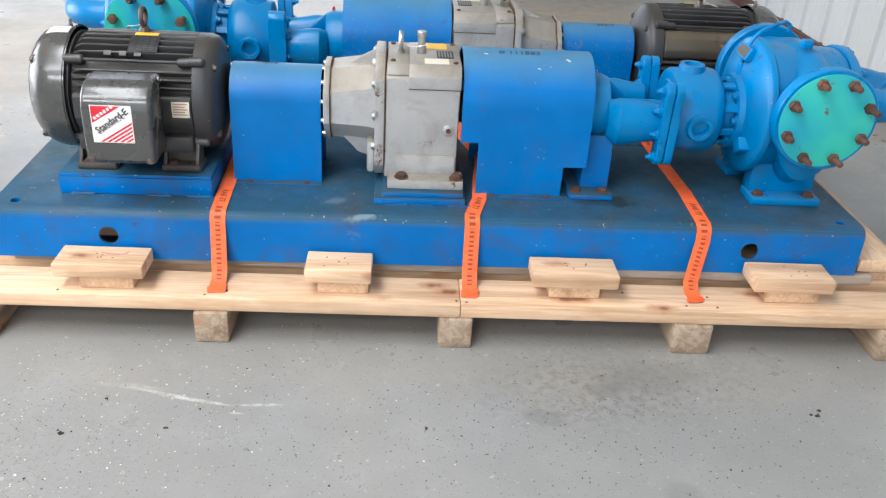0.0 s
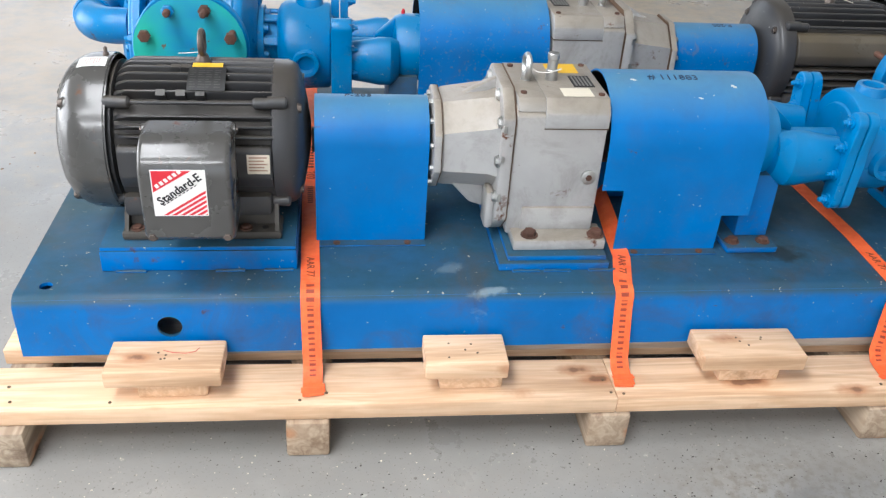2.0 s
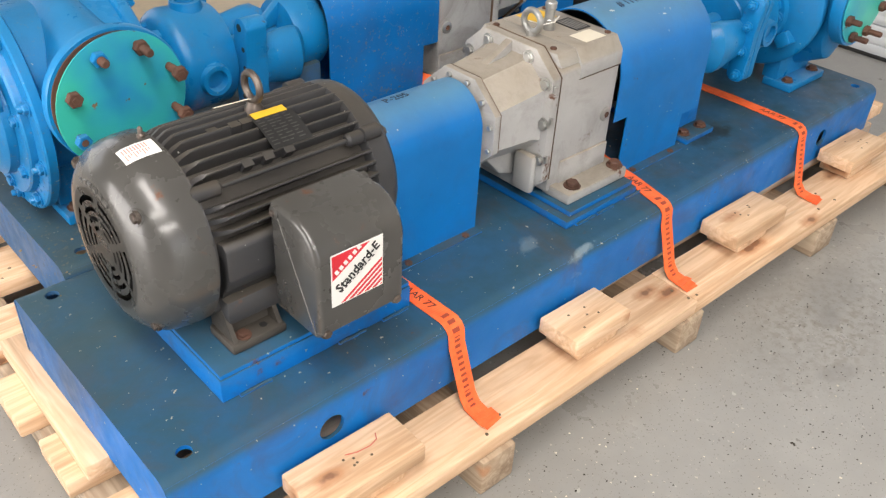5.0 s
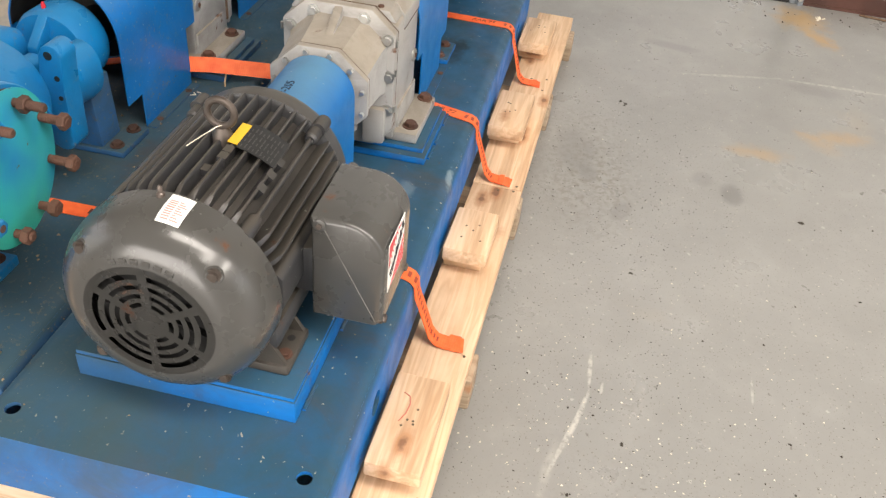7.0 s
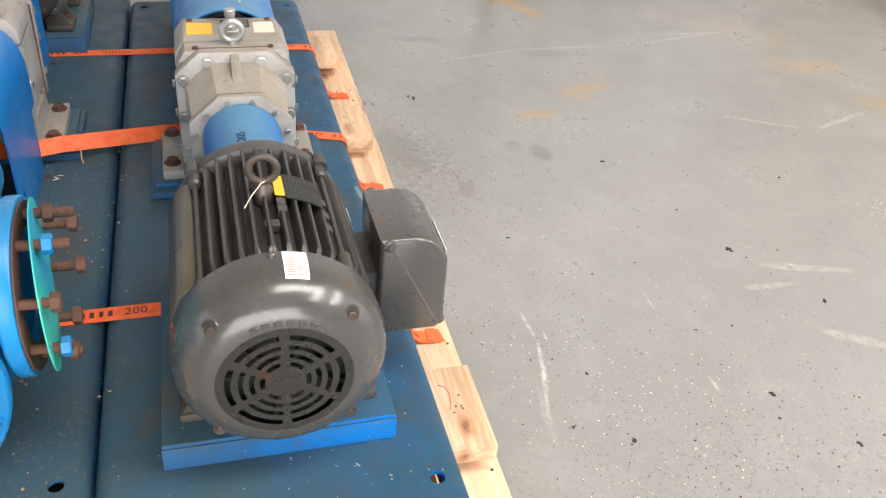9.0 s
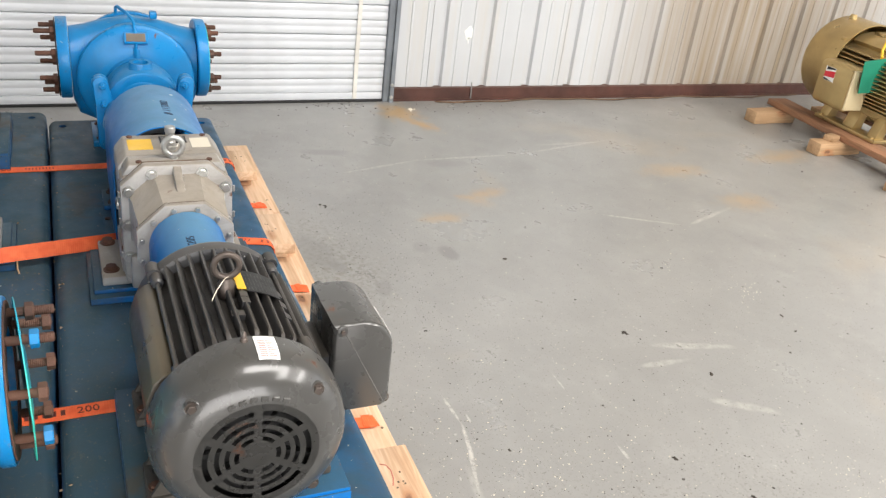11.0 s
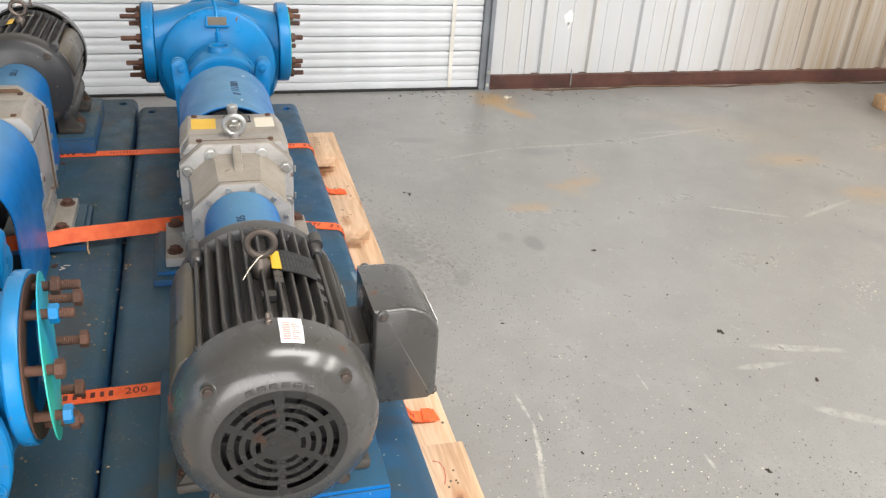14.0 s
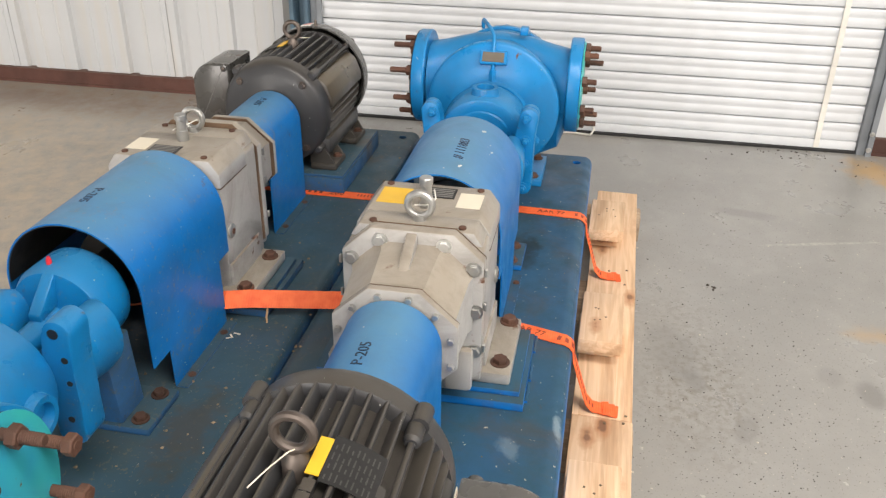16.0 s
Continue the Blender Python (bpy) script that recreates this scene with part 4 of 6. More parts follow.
    lathe(bm, [(0.690, 0.011), (0.6935, 0.011), (0.6935, 0.007), (0.703, 0.006), (0.705, 0.004), (0.713, 0.004), (0.716, 0.002)], "z", (-0.808, YM + 0.006), 12)
    part("grease_nipple", bm, DULL, m)
    # terminal box, split by a slanting seam into body and lid
    y0, y1, z0, z1, x0, x1 = 2.022, 2.142, 0.436, 0.635, -0.708, -0.541
    r = 0.066
    prof = [(y1, z0), (y0 + 0.012, z0), (y0, z0 + 0.012)] + [(y0 + r - r * math.cos(radians(a)), z1 - r + r * math.sin(radians(a))) for a in range(0, 91, 6)] + [(y1, z1)]
    bm = B()
    ym, zm = (y0 + y1) / 2, (z0 + z1) / 2
    loft(bm, [[(x, ym + (y - ym) * (1 - 2 * d / (y1 - y0)), zm + (z - zm) * (1 - 2 * d / (z1 - z0))) for y, z in prof] for x, d in ((x0, 0.007), (x0 + 0.002, 0.003), (x0 + 0.006, 0.0006), (x0 + 0.010, 0.0), (x1 - 0.010, 0.0), (x1 - 0.006, 0.0006), (x1 - 0.002, 0.003), (x1, 0.007))])
    lid = part("terminal_box_lid", bm, GREY_COVER, m)
    bm = B()
    prism(bm, [(y1 - 0.01, z0 + 0.03), (y1 - 0.01, z1 - 0.075), (y1 + 0.03, z1 - 0.08), (y1 + 0.07, z1 - 0.085), (y1 + 0.07, z0 + 0.05), (y1 + 0.03, z0 + 0.03)], "x", x0 + 0.02, x1 - 0.02, 0.004)
    part("terminal_box_base", bm, GREY_MOTOR, m)
    for x, sx in ((x0, -1), (x1, 1)):
        bm = B()
        pa, pb = Vector((x + sx * 0.0002, y1 - 0.016, z1 - 0.004)), Vector((x + sx * 0.0002, y0 + 0.010, z0 + 0.010))
        # thin tube along the seam, paler than the lid
        tube(bm, [pa, pb], 0.0009, 6)
        part("seam", bm, PALE_EDGE, lid, "pale slanting seam of the lid")
        bm = B()
        lathe(bm, [(x - sx * 0.012, 0.0105), (x + sx * 0.0025, 0.0105), (x + sx * 0.0035, 0.008)], "x", (y1 - 0.016, z1 - 0.011), 14)
        part("lid_lug", bm, GREY_COVER, lid)
        bm = B()
        hexbolt(bm, (x + sx * 0.0035, y1 - 0.016, z1 - 0.011), "x", sx, 0.005, 0.004, False)
        part("lid_screw", bm, DULL, lid)
        bm = B()
        hexbolt(bm, (x - sx * 0.014, y0 + 0.004, z0 + 0.012), "y", -1, 0.0075, 0.008)
        part("lid_screw", bm, DULL, lid)
    # sticker on the box
    sx0, sx1, sz0, sz1, sy = -0.684, -0.586, 0.4945, 0.590, y0 - 0.0008
    bm = B()
    box(bm, (sx0, sy, sz0), (sx1, sy + 0.0012, sz1))
    part("sticker", bm, WHITE, lid, "white sticker with red stripes and a product line name")
    w, h = sx1 - sx0, sz1 - sz0

    def poly(bm, pts, d):
        prism(bm, [(sx0 + u * w, sz0 + v * h) for u, v in pts], "y", sy - d, sy)

    bm = B()
    poly(bm, [(0.02, 0.52), (0.02, 0.98), (0.74, 0.98)], 0.0004)
    for k in range(6):
        u0 = 0.16 + 0.155 * k
        a, b = (u0, 0.02), (min(u0 + 0.085, 0.98), 0.02)
        poly(bm, [a, b, (0.98, 0.02 + (0.98 - b[0]) * 0.66), (0.98, 0.02 + (0.98 - a[0]) * 0.66)] if b[0] < 0.975 else [a, (0.98, 0.02), (0.98, 0.05)], 0.0004)
    part("sticker_red", bm, RED, m)
    bm = lettering("Standard-E", 0.0235)
    bold = B()
    for dx, dy in ((-0.0006, 0), (0.0006, 0), (0, 0.0005), (0, -0.0005)):
        extra = lettering("Standard-E", 0.0235)
        bmesh.ops.translate(extra, verts=extra.verts[:], vec=(dx, dy, 0.00004 * (dx * 2000 + dy * 4000)))
        bold = joined([bold, extra])
    bm = joined([bm, bold])
    bmesh.ops.scale(bm, verts=bm.verts[:], vec=(0.92, 1.0, 1.0))
    ca, sa = math.cos(radians(35)), math.sin(radians(35))
    mapped(bm, lambda v: Vector((sx0 + w * 0.50 + ca * v.x - sa * v.y, sy - 0.0008 - v.z, sz0 + h * 0.585 + sa * v.x + ca * v.y)))
    part("sticker_lettering", bm, INK, m)
    bm = B()
    for k in range(9):
        cx, cz = sx0 + w * (0.20 + 0.075 * k), sz0 + h * (0.25 + 0.0525 * k)
        box(bm, (cx - 0.0025, sy - 0.0008, cz - 0.0009), (cx + 0.0025, sy - 0.0003, cz + 0.0009), turn=Matrix.Rotation(radians(-35), 4, "Y"))
    part("sticker_small_print", bm, INK, m)
    bm = B()
    for k in range(6):
        cx, cz = sx0 + w * (0.10 + 0.085 * k), sz0 + h * (0.66 + 0.06 * k)
        box(bm, (cx - 0.0032, sy - 0.0012, cz - 0.0038), (cx + 0.0032, sy - 0.0005, cz + 0.0038), turn=Matrix.Rotation(radians(-35), 4, "Y"))
    part("sticker_brand_bar", bm, WHITE, m)
    bm = B()
    curved_patch(bm, -0.525, -0.480, 83, 98, 0.1605, c, 4)
    rs = part("rating_sticker", bm, CREAM, m, "small cream sticker with fine brown print")
    for k in range(5):
        bm = B()
        curved_patch(bm, -0.521, -0.485 - 0.006 * (k % 2), 84.5 + 2.5 * k, 85.6 + 2.5 * k, 0.1618, c, 1, 0.0002)
        part("fine_print", bm, FADED_BROWN, rs)
    # nameplate on top
    bm = B()
    curved_patch(bm, -0.640, -0.566, 12, 36, 0.1560, c, 6, 0.0015)
    np_ob = part("nameplate", bm, PLATE, m, "black etched nameplate")
    bm = B()
    curved_patch(bm, -0.634, -0.574, 6, 11.8, 0.1563, c, 4, 0.0018)
    part("nameplate_strip", bm, YELLOW, np_ob, "yellow top strip of the nameplate")
    bm = B()
    for k in range(9):
        for x in (-0.636, -0.619, -0.605, -0.588):
            curved_patch(bm, x, x + (0.012 if (k + int(x * 500)) % 3 else 0.007), 13.5 + 2.4 * k, 14.2 + 2.4 * k, 0.1577, c, 1, 0.0002)
    part("nameplate_print", bm, PLATE_PRINT, np_ob)
    # bosses on the fins
    for x, a, w in ((-0.690, 37.5, 2.6), (-0.652, 37.5, 2.6), (-0.614, 37.5, 2.6), (-0.668, 9, 2.6), (-0.648, 9, 2.6), (-0.700, 2, 4.4)):
        bm = B()
        curved_patch(bm, x - 0.009, x + 0.009, a - w, a + w, 0.136, c, 3, 0.0195 if w < 4 else 0.012)
        part("casting_boss", bm, GREY_MOTOR, frame_ob)
    # feet
    for x in (-0.735, -0.515):
        for sy2 in (-1, 1):
            bm = B()
            lo, hi = sorted((YM + sy2 * 0.163, YM + sy2 * 0.085))
            box(bm, (x - 0.052, lo, 0.3605), (x + 0.052, hi, 0.380), 0.006)
            prism(bm, [(YM + sy2 * 0.128, 0.378), (YM + sy2 * 0.085, 0.378), (YM + sy2 * 0.085, 0.46), (YM + sy2 * 0.112, 0.46)], "x", x - 0.045, x + 0.045)
            for xx in (x - 0.046, x + 0.038):
                prism(bm, [(YM + sy2 * 0.158, 0.379), (YM + sy2 * 0.10, 0.379), (YM + sy2 * 0.10, 0.44), (YM + sy2 * 0.122, 0.44)], "x", xx, xx + 0.008)
            f = part("foot", bm, GREASY, m, "cast foot under brown grease")
            bm = B()
            hexbolt(bm, (x - 0.022, YM + sy2 * 0.146, 0.380), "z", 1, 0.010, 0.008)
            part("foot_bolt", bm, RUST, f)
            # flat black disc paints the dark of an empty bolt hole; nothing is cut
            bm = B()
            lathe(bm, [(0.3785, 0.007), (0.3806, 0.007)], "z", (x + 0.018, YM + sy2 * 0.143), 14)
            part("bolt_hole", bm, BLACK, f, "black disc for the darkness in an empty bolt hole")
    # lifting eye
    ex = -0.616
    bm = B()
    lathe(bm, [(0.670, 0.016), (0.694, 0.016), (0.700, 0.012), (0.706, 0.010)], "z", (ex, YM), 18)
    torus(bm, (ex, YM, 0.7305), 0.0225, 0.0062, "x")
    part("lifting_eye", bm, DULL, m, "steel lifting eyebolt")
    bm = B()
    tube(bm, [(ex, YM - 0.012, 0.713), (ex - 0.008, YM + 0.004, 0.709), (ex - 0.028, YM + 0.020, 0.701), (ex - 0.055, YM + 0.034, 0.695)], 0.0009, 6)
    part("tie_wire", bm, CREAM, m)
    return m


motor_a = motor()


def reducer():
    g = thing("gear_reducer", (0.12, YC, 0.335), "silver-grey cast gear reducer with bolted housing on the blue skid", "gearbox", "gear reducers")
    yo, zt = YC, 0.645
    bm = B()
    h = 0.126
    body = [(yo - h, 0.345), (yo + h, 0.345), (yo + h, 0.628), (yo + h - 0.024, zt), (yo - h + 0.024, zt), (yo - h, 0.628)]
    prism(bm, body, "x", 0.0235, 0.222, 0.007)
    part("housing", bm, GREY_GEAR, g)

    def octa(hw, zb, ztop, ct, cb):
        return [(yo - hw + cb, zb), (yo + hw - cb, zb), (yo + hw, zb + cb), (yo + hw, ztop - ct), (yo + hw - ct * 1.1, ztop), (yo - hw + ct * 1.1, ztop), (yo - hw, ztop - ct), (yo - hw, zb + cb)]

    bm = B()
    prism(bm, octa(0.130, 0.338, 0.671, 0.05, 0.045), "x", -0.004, 0.0225, 0.005)
    fl = part("split_flange", bm, GREY_GEAR, g)
    spots = [(s * 0.058, 0.648) for s in (-1, 1)] + [(s * 0.112, 0.607) for s in (-1, 1)] + [(s * 0.117, 0.52) for s in (-1, 1)] + [(s * 0.117, 0.435) for s in (-1, 1)] + [(s * 0.075, 0.358) for s in (-1, 1)]
    for dy, z in spots:
        bm = B()
        hexbolt(bm, (-0.005, yo + dy, z), "x", -1, 0.0105, 0.0075)
        part("bolt", bm, ZINC, fl)
    bm = B()
    prism(bm, octa(0.1294, 0.3386, 0.6704, 0.05, 0.045), "x", 0.0222, 0.0238)
    part("gasket", bm, SEAM, fl, "dark brown gasket seam")
    # stepped and tapered input housing
    bm = B()
    loops = []
    for x, o in ((-0.0035, octa(0.112, 0.420, 0.646, 0.050, 0.06)), (-0.022, octa(0.106, 0.424, 0.638, 0.050, 0.06)), (-0.118, octa(0.101, 0.428, 0.625, 0.050, 0.06)), (-0.125, octa(0.097, 0.430, 0.621, 0.050, 0.06))):
        loops.append([(x, y, z) for y, z in o])
    loft(bm, loops)
    prism(bm, [(-0.0035, 0.668), (-0.0035, 0.60), (-0.10, 0.60), (-0.10, 0.618)], "y", yo - 0.010, yo + 0.010, 0.003)
    prism(bm, [(-0.0035, 0.37), (-0.0035, 0.44), (-0.10, 0.44), (-0.05, 0.385)], "y", yo - 0.05, yo + 0.05, 0.006)

    part("input_housing", bm, GREY_GEAR, g)
    for s in (-1, 1):
        a, b = sorted((yo + s * 0.116, yo + s * 0.062))
        bm = B()
        box(bm, (-0.024, a, 0.352), (-0.003, b, 0.445), 0.009)
        part("sump_boss", bm, GREY_GEAR, g)
    bm = B()
    prism(bm, octa(0.108, 0.420, 0.630, 0.058, 0.068), "x", -0.142, -0.1255, 0.003)
    f2 = part("input_flange", bm, GREY_GEAR, g)
    bm = B()
    prism(bm, octa(0.1074, 0.4206, 0.6294, 0.058, 0.068), "x", -0.1258, -0.1245)
    part("gasket", bm, SEAM, f2, "dark brown gasket seam")
    for k in range(12):
        a = radians(15 + 30 * k)
        bm = B()
        hexbolt(bm, (-0.1425, yo + 0.1005 * math.cos(a), 0.52 + 0.1005 * math.sin(a)), "x", -1, 0.0062, 0.007, False)
        part("bolt", bm, ZINC, f2)
    for s in (-1, 1):
        lo, hi = sorted((yo + s * 0.105, yo + s * 0.182))
        bm = B()
        box(bm, (0.034, lo, 0.3355), (0.240, hi, 0.361), 0.004)
        a, b = sorted((yo + s * 0.12, yo + s * 0.1315))
        box(bm, (0.055, a, 0.35), (0.218, b, 0.415), 0.004)
        foot = part("foot", bm, GREY_GEAR, g)
        for x in (0.072, 0.222):
            bm = B()
            hexbolt(bm, (x, yo + s * 0.158, 0.361), "z", 1, 0.0145, 0.013)
            part("foot_bolt", bm, RUST, foot, "rusty foot bolt")
        bm = B()
        lathe(bm, [(yo + s * 0.121, 0.0165), (yo + s * 0.130, 0.0165), (yo + s * 0.132, 0.012)], "y", (0.195, 0.488), 18)
        pl = part("oil_plug", bm, ZINC, g)
        bm = B()
        lathe(bm, [(yo + s * 0.128, 0.0075), (yo + s * 0.1330, 0.0075)], "y", (0.195, 0.488), 6)
        part("socket", bm, RUST, pl)
        for z in (0.44, 0.53, 0.60):
            bm = B()
            a, b = sorted((yo + s * 0.131, yo + s * 0.136))
            box(bm, (-0.003, a, z - 0.008), (0.004, b, z + 0.008), 0.001, 1)
            part("flange_nut", bm, ZINC, fl)
    # cover plate on top
    bm = B()
    ct = [(yo - 0.1285, zt - 0.045), (yo + 0.1285, zt - 0.045), (yo + 0.1275, zt - 0.012), (yo + 0.106, zt + 0.017), (yo - 0.106, zt + 0.017), (yo - 0.1275, zt - 0.012)]
    prism(bm, ct, "x", 0.085, 0.2235, 0.004)
    prism(bm, [(yo - 0.122, zt - 0.01), (yo + 0.122, zt - 0.01), (yo + 0.105, zt + 0.0165), (yo - 0.105, zt + 0.0165)], "x", 0.027, 0.086, 0.003)
    cov = part("top_cover", bm, GREY_GEAR, g)
    bm = B()
    box(bm, (0.0842, yo - 0.1280, zt - 0.0460), (0.2232, yo + 0.1280, zt - 0.0448))
    part("gasket", bm, SEAM, cov, "dark brown gasket seam")
    top = zt + 0.017
    for x, y in ((0.042, -0.082), (0.042, 0.082), (0.208, -0.090), (0.208, 0.090)):
        bm = B()
        lathe(bm, [(top - 0.001, 0.007), (top + 0.003, 0.007), (top + 0.004, 0.005)], "z", (x, yo + y), 12)
        part("cover_screw", bm, RUST, cov)
    bm = B()
    box(bm, (0.160, yo - 0.045, top), (0.205, yo + 0.02, top + 0.0015))
    part("nameplate", bm, PLATE, cov, "dark etched nameplate")
    bm = B()
    for k in range(5):
        box(bm, (0.164 + 0.008 * k, yo - 0.041, top + 0.0015), (0.168 + 0.008 * k, yo + 0.015, top + 0.0018))
    part("nameplate_print", bm, SILVER_INK, g)
    bm = B()
    box(bm, (0.120, yo + 0.040, top), (0.190, yo + 0.098, top + 0.0008))
    part("yellow_sticker", bm, YELLOW, cov, "yellow sticker")
    bm = B()
    box(bm, (0.125, yo - 0.100, top), (0.190, yo - 0.054, top + 0.0008))
    part("white_sticker", bm, CREAM, cov, "cream paper sticker")
    bm = B()
    lathe(bm, [(zt, 0.018), (zt + 0.012, 0.018), (zt + 0.017, 0.011), (zt + 0.028, 0.010)], "z", (0.062, yo), 18)
    torus(bm, (0.062, yo, zt + 0.047), 0.0225, 0.0068, "x")
    part("lifting_eye", bm, ZINC, g, "zinc lifting eyebolt")
    bm = B()
    lathe(bm, [(top, 0.013), (top + 0.022, 0.013), (top + 0.024, 0.011), (top + 0.045, 0.011), (top + 0.047, 0.013), (top + 0.058, 0.013), (top + 0.060, 0.011)], "z", (0.118, yo), 16)
    part("breather", bm, ZINC, g, "zinc breather plug")
    bm = B()
    tube(bm, [(0.062, yo + 0.01, 0.69), (0.085, yo - 0.012, 0.682), (0.11, yo - 0.02, 0.684), (0.135, yo - 0.012, 0.69)], 0.0014, 6)
    part("tie_wire", bm, CORD, g)
    return g


reducer_a = reducer()


def guard(name, x0, x1, r, zc, notches, writing, place, size, label):
    g = thing(name, ((x0 + x1) / 2, YC, 0.303), label, "coupling guard", "coupling guards")
    t, zb = 0.003, 0.306
    n = 28

    def sheet(rad):
        pts = [(-rad, zb)] + [(-rad * math.cos(math.pi * i / n), zc + rad * math.sin(math.pi * i / n)) for i in range(n + 1)] + [(rad, zb)]
        return [(YC + y, z) for y, z in pts]

    bm = B()
    xs = sorted({x0, x1, *[v for nt in notches for v in nt[:2]]})
    zs = sorted({nt[2] for nt in notches})

    def keep(xa, xb, z):
        return not any(nt[0] <= xa + 1e-6 and xb - 1e-6 <= nt[1] and z < nt[2] for nt in notches)

    prof = []
    for rad in (r, r - t):
        p = sheet(rad)
        side = [zb, *zs, zc]
        prof.append([(YC - rad, z) for z in side] + [q for q in p[2:-2]] + [(YC + rad, z) for z in reversed(side)])
    rows = [[[bm.verts.new((x, y, z)) for y, z in pr] for x in xs] for pr in prof]
    m = len(prof[0])
    for i in range(len(xs) - 1):
        for k in range(m - 1):
            zm = (prof[0][k][1] + prof[0][k + 1][1]) / 2
            if keep(xs[i], xs[i + 1], zm):
                for pr in rows:
                    bm.faces.new((pr[i][k], pr[i + 1][k], pr[i + 1][k + 1], pr[i][k + 1]))
    edges = [e for e in bm.edges if len(e.link_faces) == 1]
    pair = {}
    for a, b in zip(rows[0], rows[1]):
        for u, v in zip(a, b):
            pair[u] = v
    for e in edges:
        u, v = e.verts
        if u in pair and v in pair:
            bm.faces.new((u, v, pair[v], pair[u]))
    loose = [v for v in bm.verts if not v.link_faces]
    bmesh.ops.delete(bm, geom=loose, context="VERTS")
    part("shell", bm, BLUE, g, "bent blue sheet steel shell", 30)
    # black sheet under the arch, added to darken the guard's inside as shade
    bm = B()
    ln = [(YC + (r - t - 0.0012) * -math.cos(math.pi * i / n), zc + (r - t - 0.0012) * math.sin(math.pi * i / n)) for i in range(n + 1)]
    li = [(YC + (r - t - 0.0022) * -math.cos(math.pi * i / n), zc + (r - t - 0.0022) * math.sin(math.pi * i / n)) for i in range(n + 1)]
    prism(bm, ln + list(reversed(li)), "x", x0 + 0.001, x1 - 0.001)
    part("inner_coat", bm, BLACK, g, "black liner that paints in the shade inside the guard")
    low = [nt for nt in notches if nt[2] > zb]
    fx0 = max([x0] + [nt[1] for nt in low if nt[0] <= x0 + 1e-6])
    fx1 = min([x1] + [nt[0] for nt in low if nt[1] >= x1 - 1e-6])
    for s in (-1, 1):
        a, b = sorted((YC + s * (r - t), YC + s * (r + 0.023)))
        bm = B()
        box(bm, (fx0, a, 0.3035), (fx1, b, 0.3065), 0.0005, 1)
        f = part("foot_flange", bm, BLUE_DECK, g)
        for x in (fx0 + 0.045, fx1 - 0.04):
            bm = B()
            hexbolt(bm, (x, YC + s * (r + 0.013), 0.3065), "z", 1, 0.006, 0.004)
            part("screw", bm, RUST, f)
    if writing:
        bm = lettering(writing, size)
        mapped(bm, lambda v: place(v))
        part("marker_writing", bm, MARKER, g, "black handwritten marker number")
    return g


def arc_x(x, a0, r, zc):
    # letters upright when seen from the front; a0 is the angle from the top towards the front
    return lambda v: Vector((x + v.x, YC - (r + 0.0005 + v.z) * math.sin(a0 - v.y / r), zc + (r + 0.0005 + v.z) * math.cos(a0 - v.y / r)))


guard_a1 = guard("coupling_guard", -0.393, -0.150, 0.083, 0.533, [], "P-205", arc_x(-0.30, -0.10, 0.083, 0.533), 0.026, "small blue sheet steel guard between motor and gear reducer")
guard_a2 = guard("coupling_guard", 0.230, 0.584, 0.132, 0.548, [(0.230, 0.280, 0.457), (0.520, 0.584, 0.393)], "# 111883", arc_x(0.385, 0.16, 0.132, 0.548), 0.030, "large blue sheet steel guard between gear reducer and pump")


for chip_x, chip_a, wide, tall in ((0.515, 20, 0.006, 4.2), (0.292, 13, 0.006, 2.8), (0.433, 36, 0.005, 1.8)):
    bm = B()
    curved_patch(bm, chip_x - wide, chip_x + wide * 0.4, chip_a, chip_a + tall * 0.6, 0.1322, (YC, 0.548), 3, 0.0003)
    curved_patch(bm, chip_x - wide * 0.3, chip_x + wide, chip_a + tall * 0.4, chip_a + tall, 0.1323, (YC, 0.548), 3, 0.0003)
    part("paint_chip", bm, CHIP, guard_a2, "pale chip in the blue paint")


def coupling(x0, x1, r):
    """The shaft coupling under a guard."""
    cp = thing("shaft_coupling", ((x0 + x1) / 2, YC, ZC - r), "dark greasy steel shaft coupling under the guard", "coupling", "shaft couplings")
    xm = (x0 + x1) / 2
    bm = B()
    lathe(bm, [(x0, r * 0.55), (xm - 0.05, r * 0.55), (xm - 0.045, r), (xm - 0.004, r)], "x", (YC, ZC), 28)
    part("hub", bm, DARK_STEEL, cp)
    bm = B()
    lathe(bm, [(xm + 0.004, r), (xm + 0.045, r), (xm + 0.05, r * 0.55), (x1, r * 0.55)], "x", (YC, ZC), 28)
    part("hub", bm, DARK_STEEL, cp)
    bm = B()
    lathe(bm, [(xm - 0.004, r * 0.96), (xm + 0.004, r * 0.96)], "x", (YC, ZC), 28)
    part("spider", bm, BLACK, cp)
    return cp


DARK_STEEL = plain_metal("dark_greasy_steel", (0.05, 0.045, 0.04), 0.5, 0.6)
coupling_a1 = coupling(-0.40, -0.143, 0.05)
coupling_a2 = coupling(0.223, 0.561, 0.085)


# how far each nut of the loose disc stands off it, how far its stud goes past it, and whether it is painted
LOOSE = ((0.001, 0.0, False), (0.001, 0.020, True), (0.002, 0.028, False), (0.028, 0.0, False), (0.028, 0.0, False), (0.012, 0.0, False), (0.005, 0.004, False), (0.002, 0.0, True))


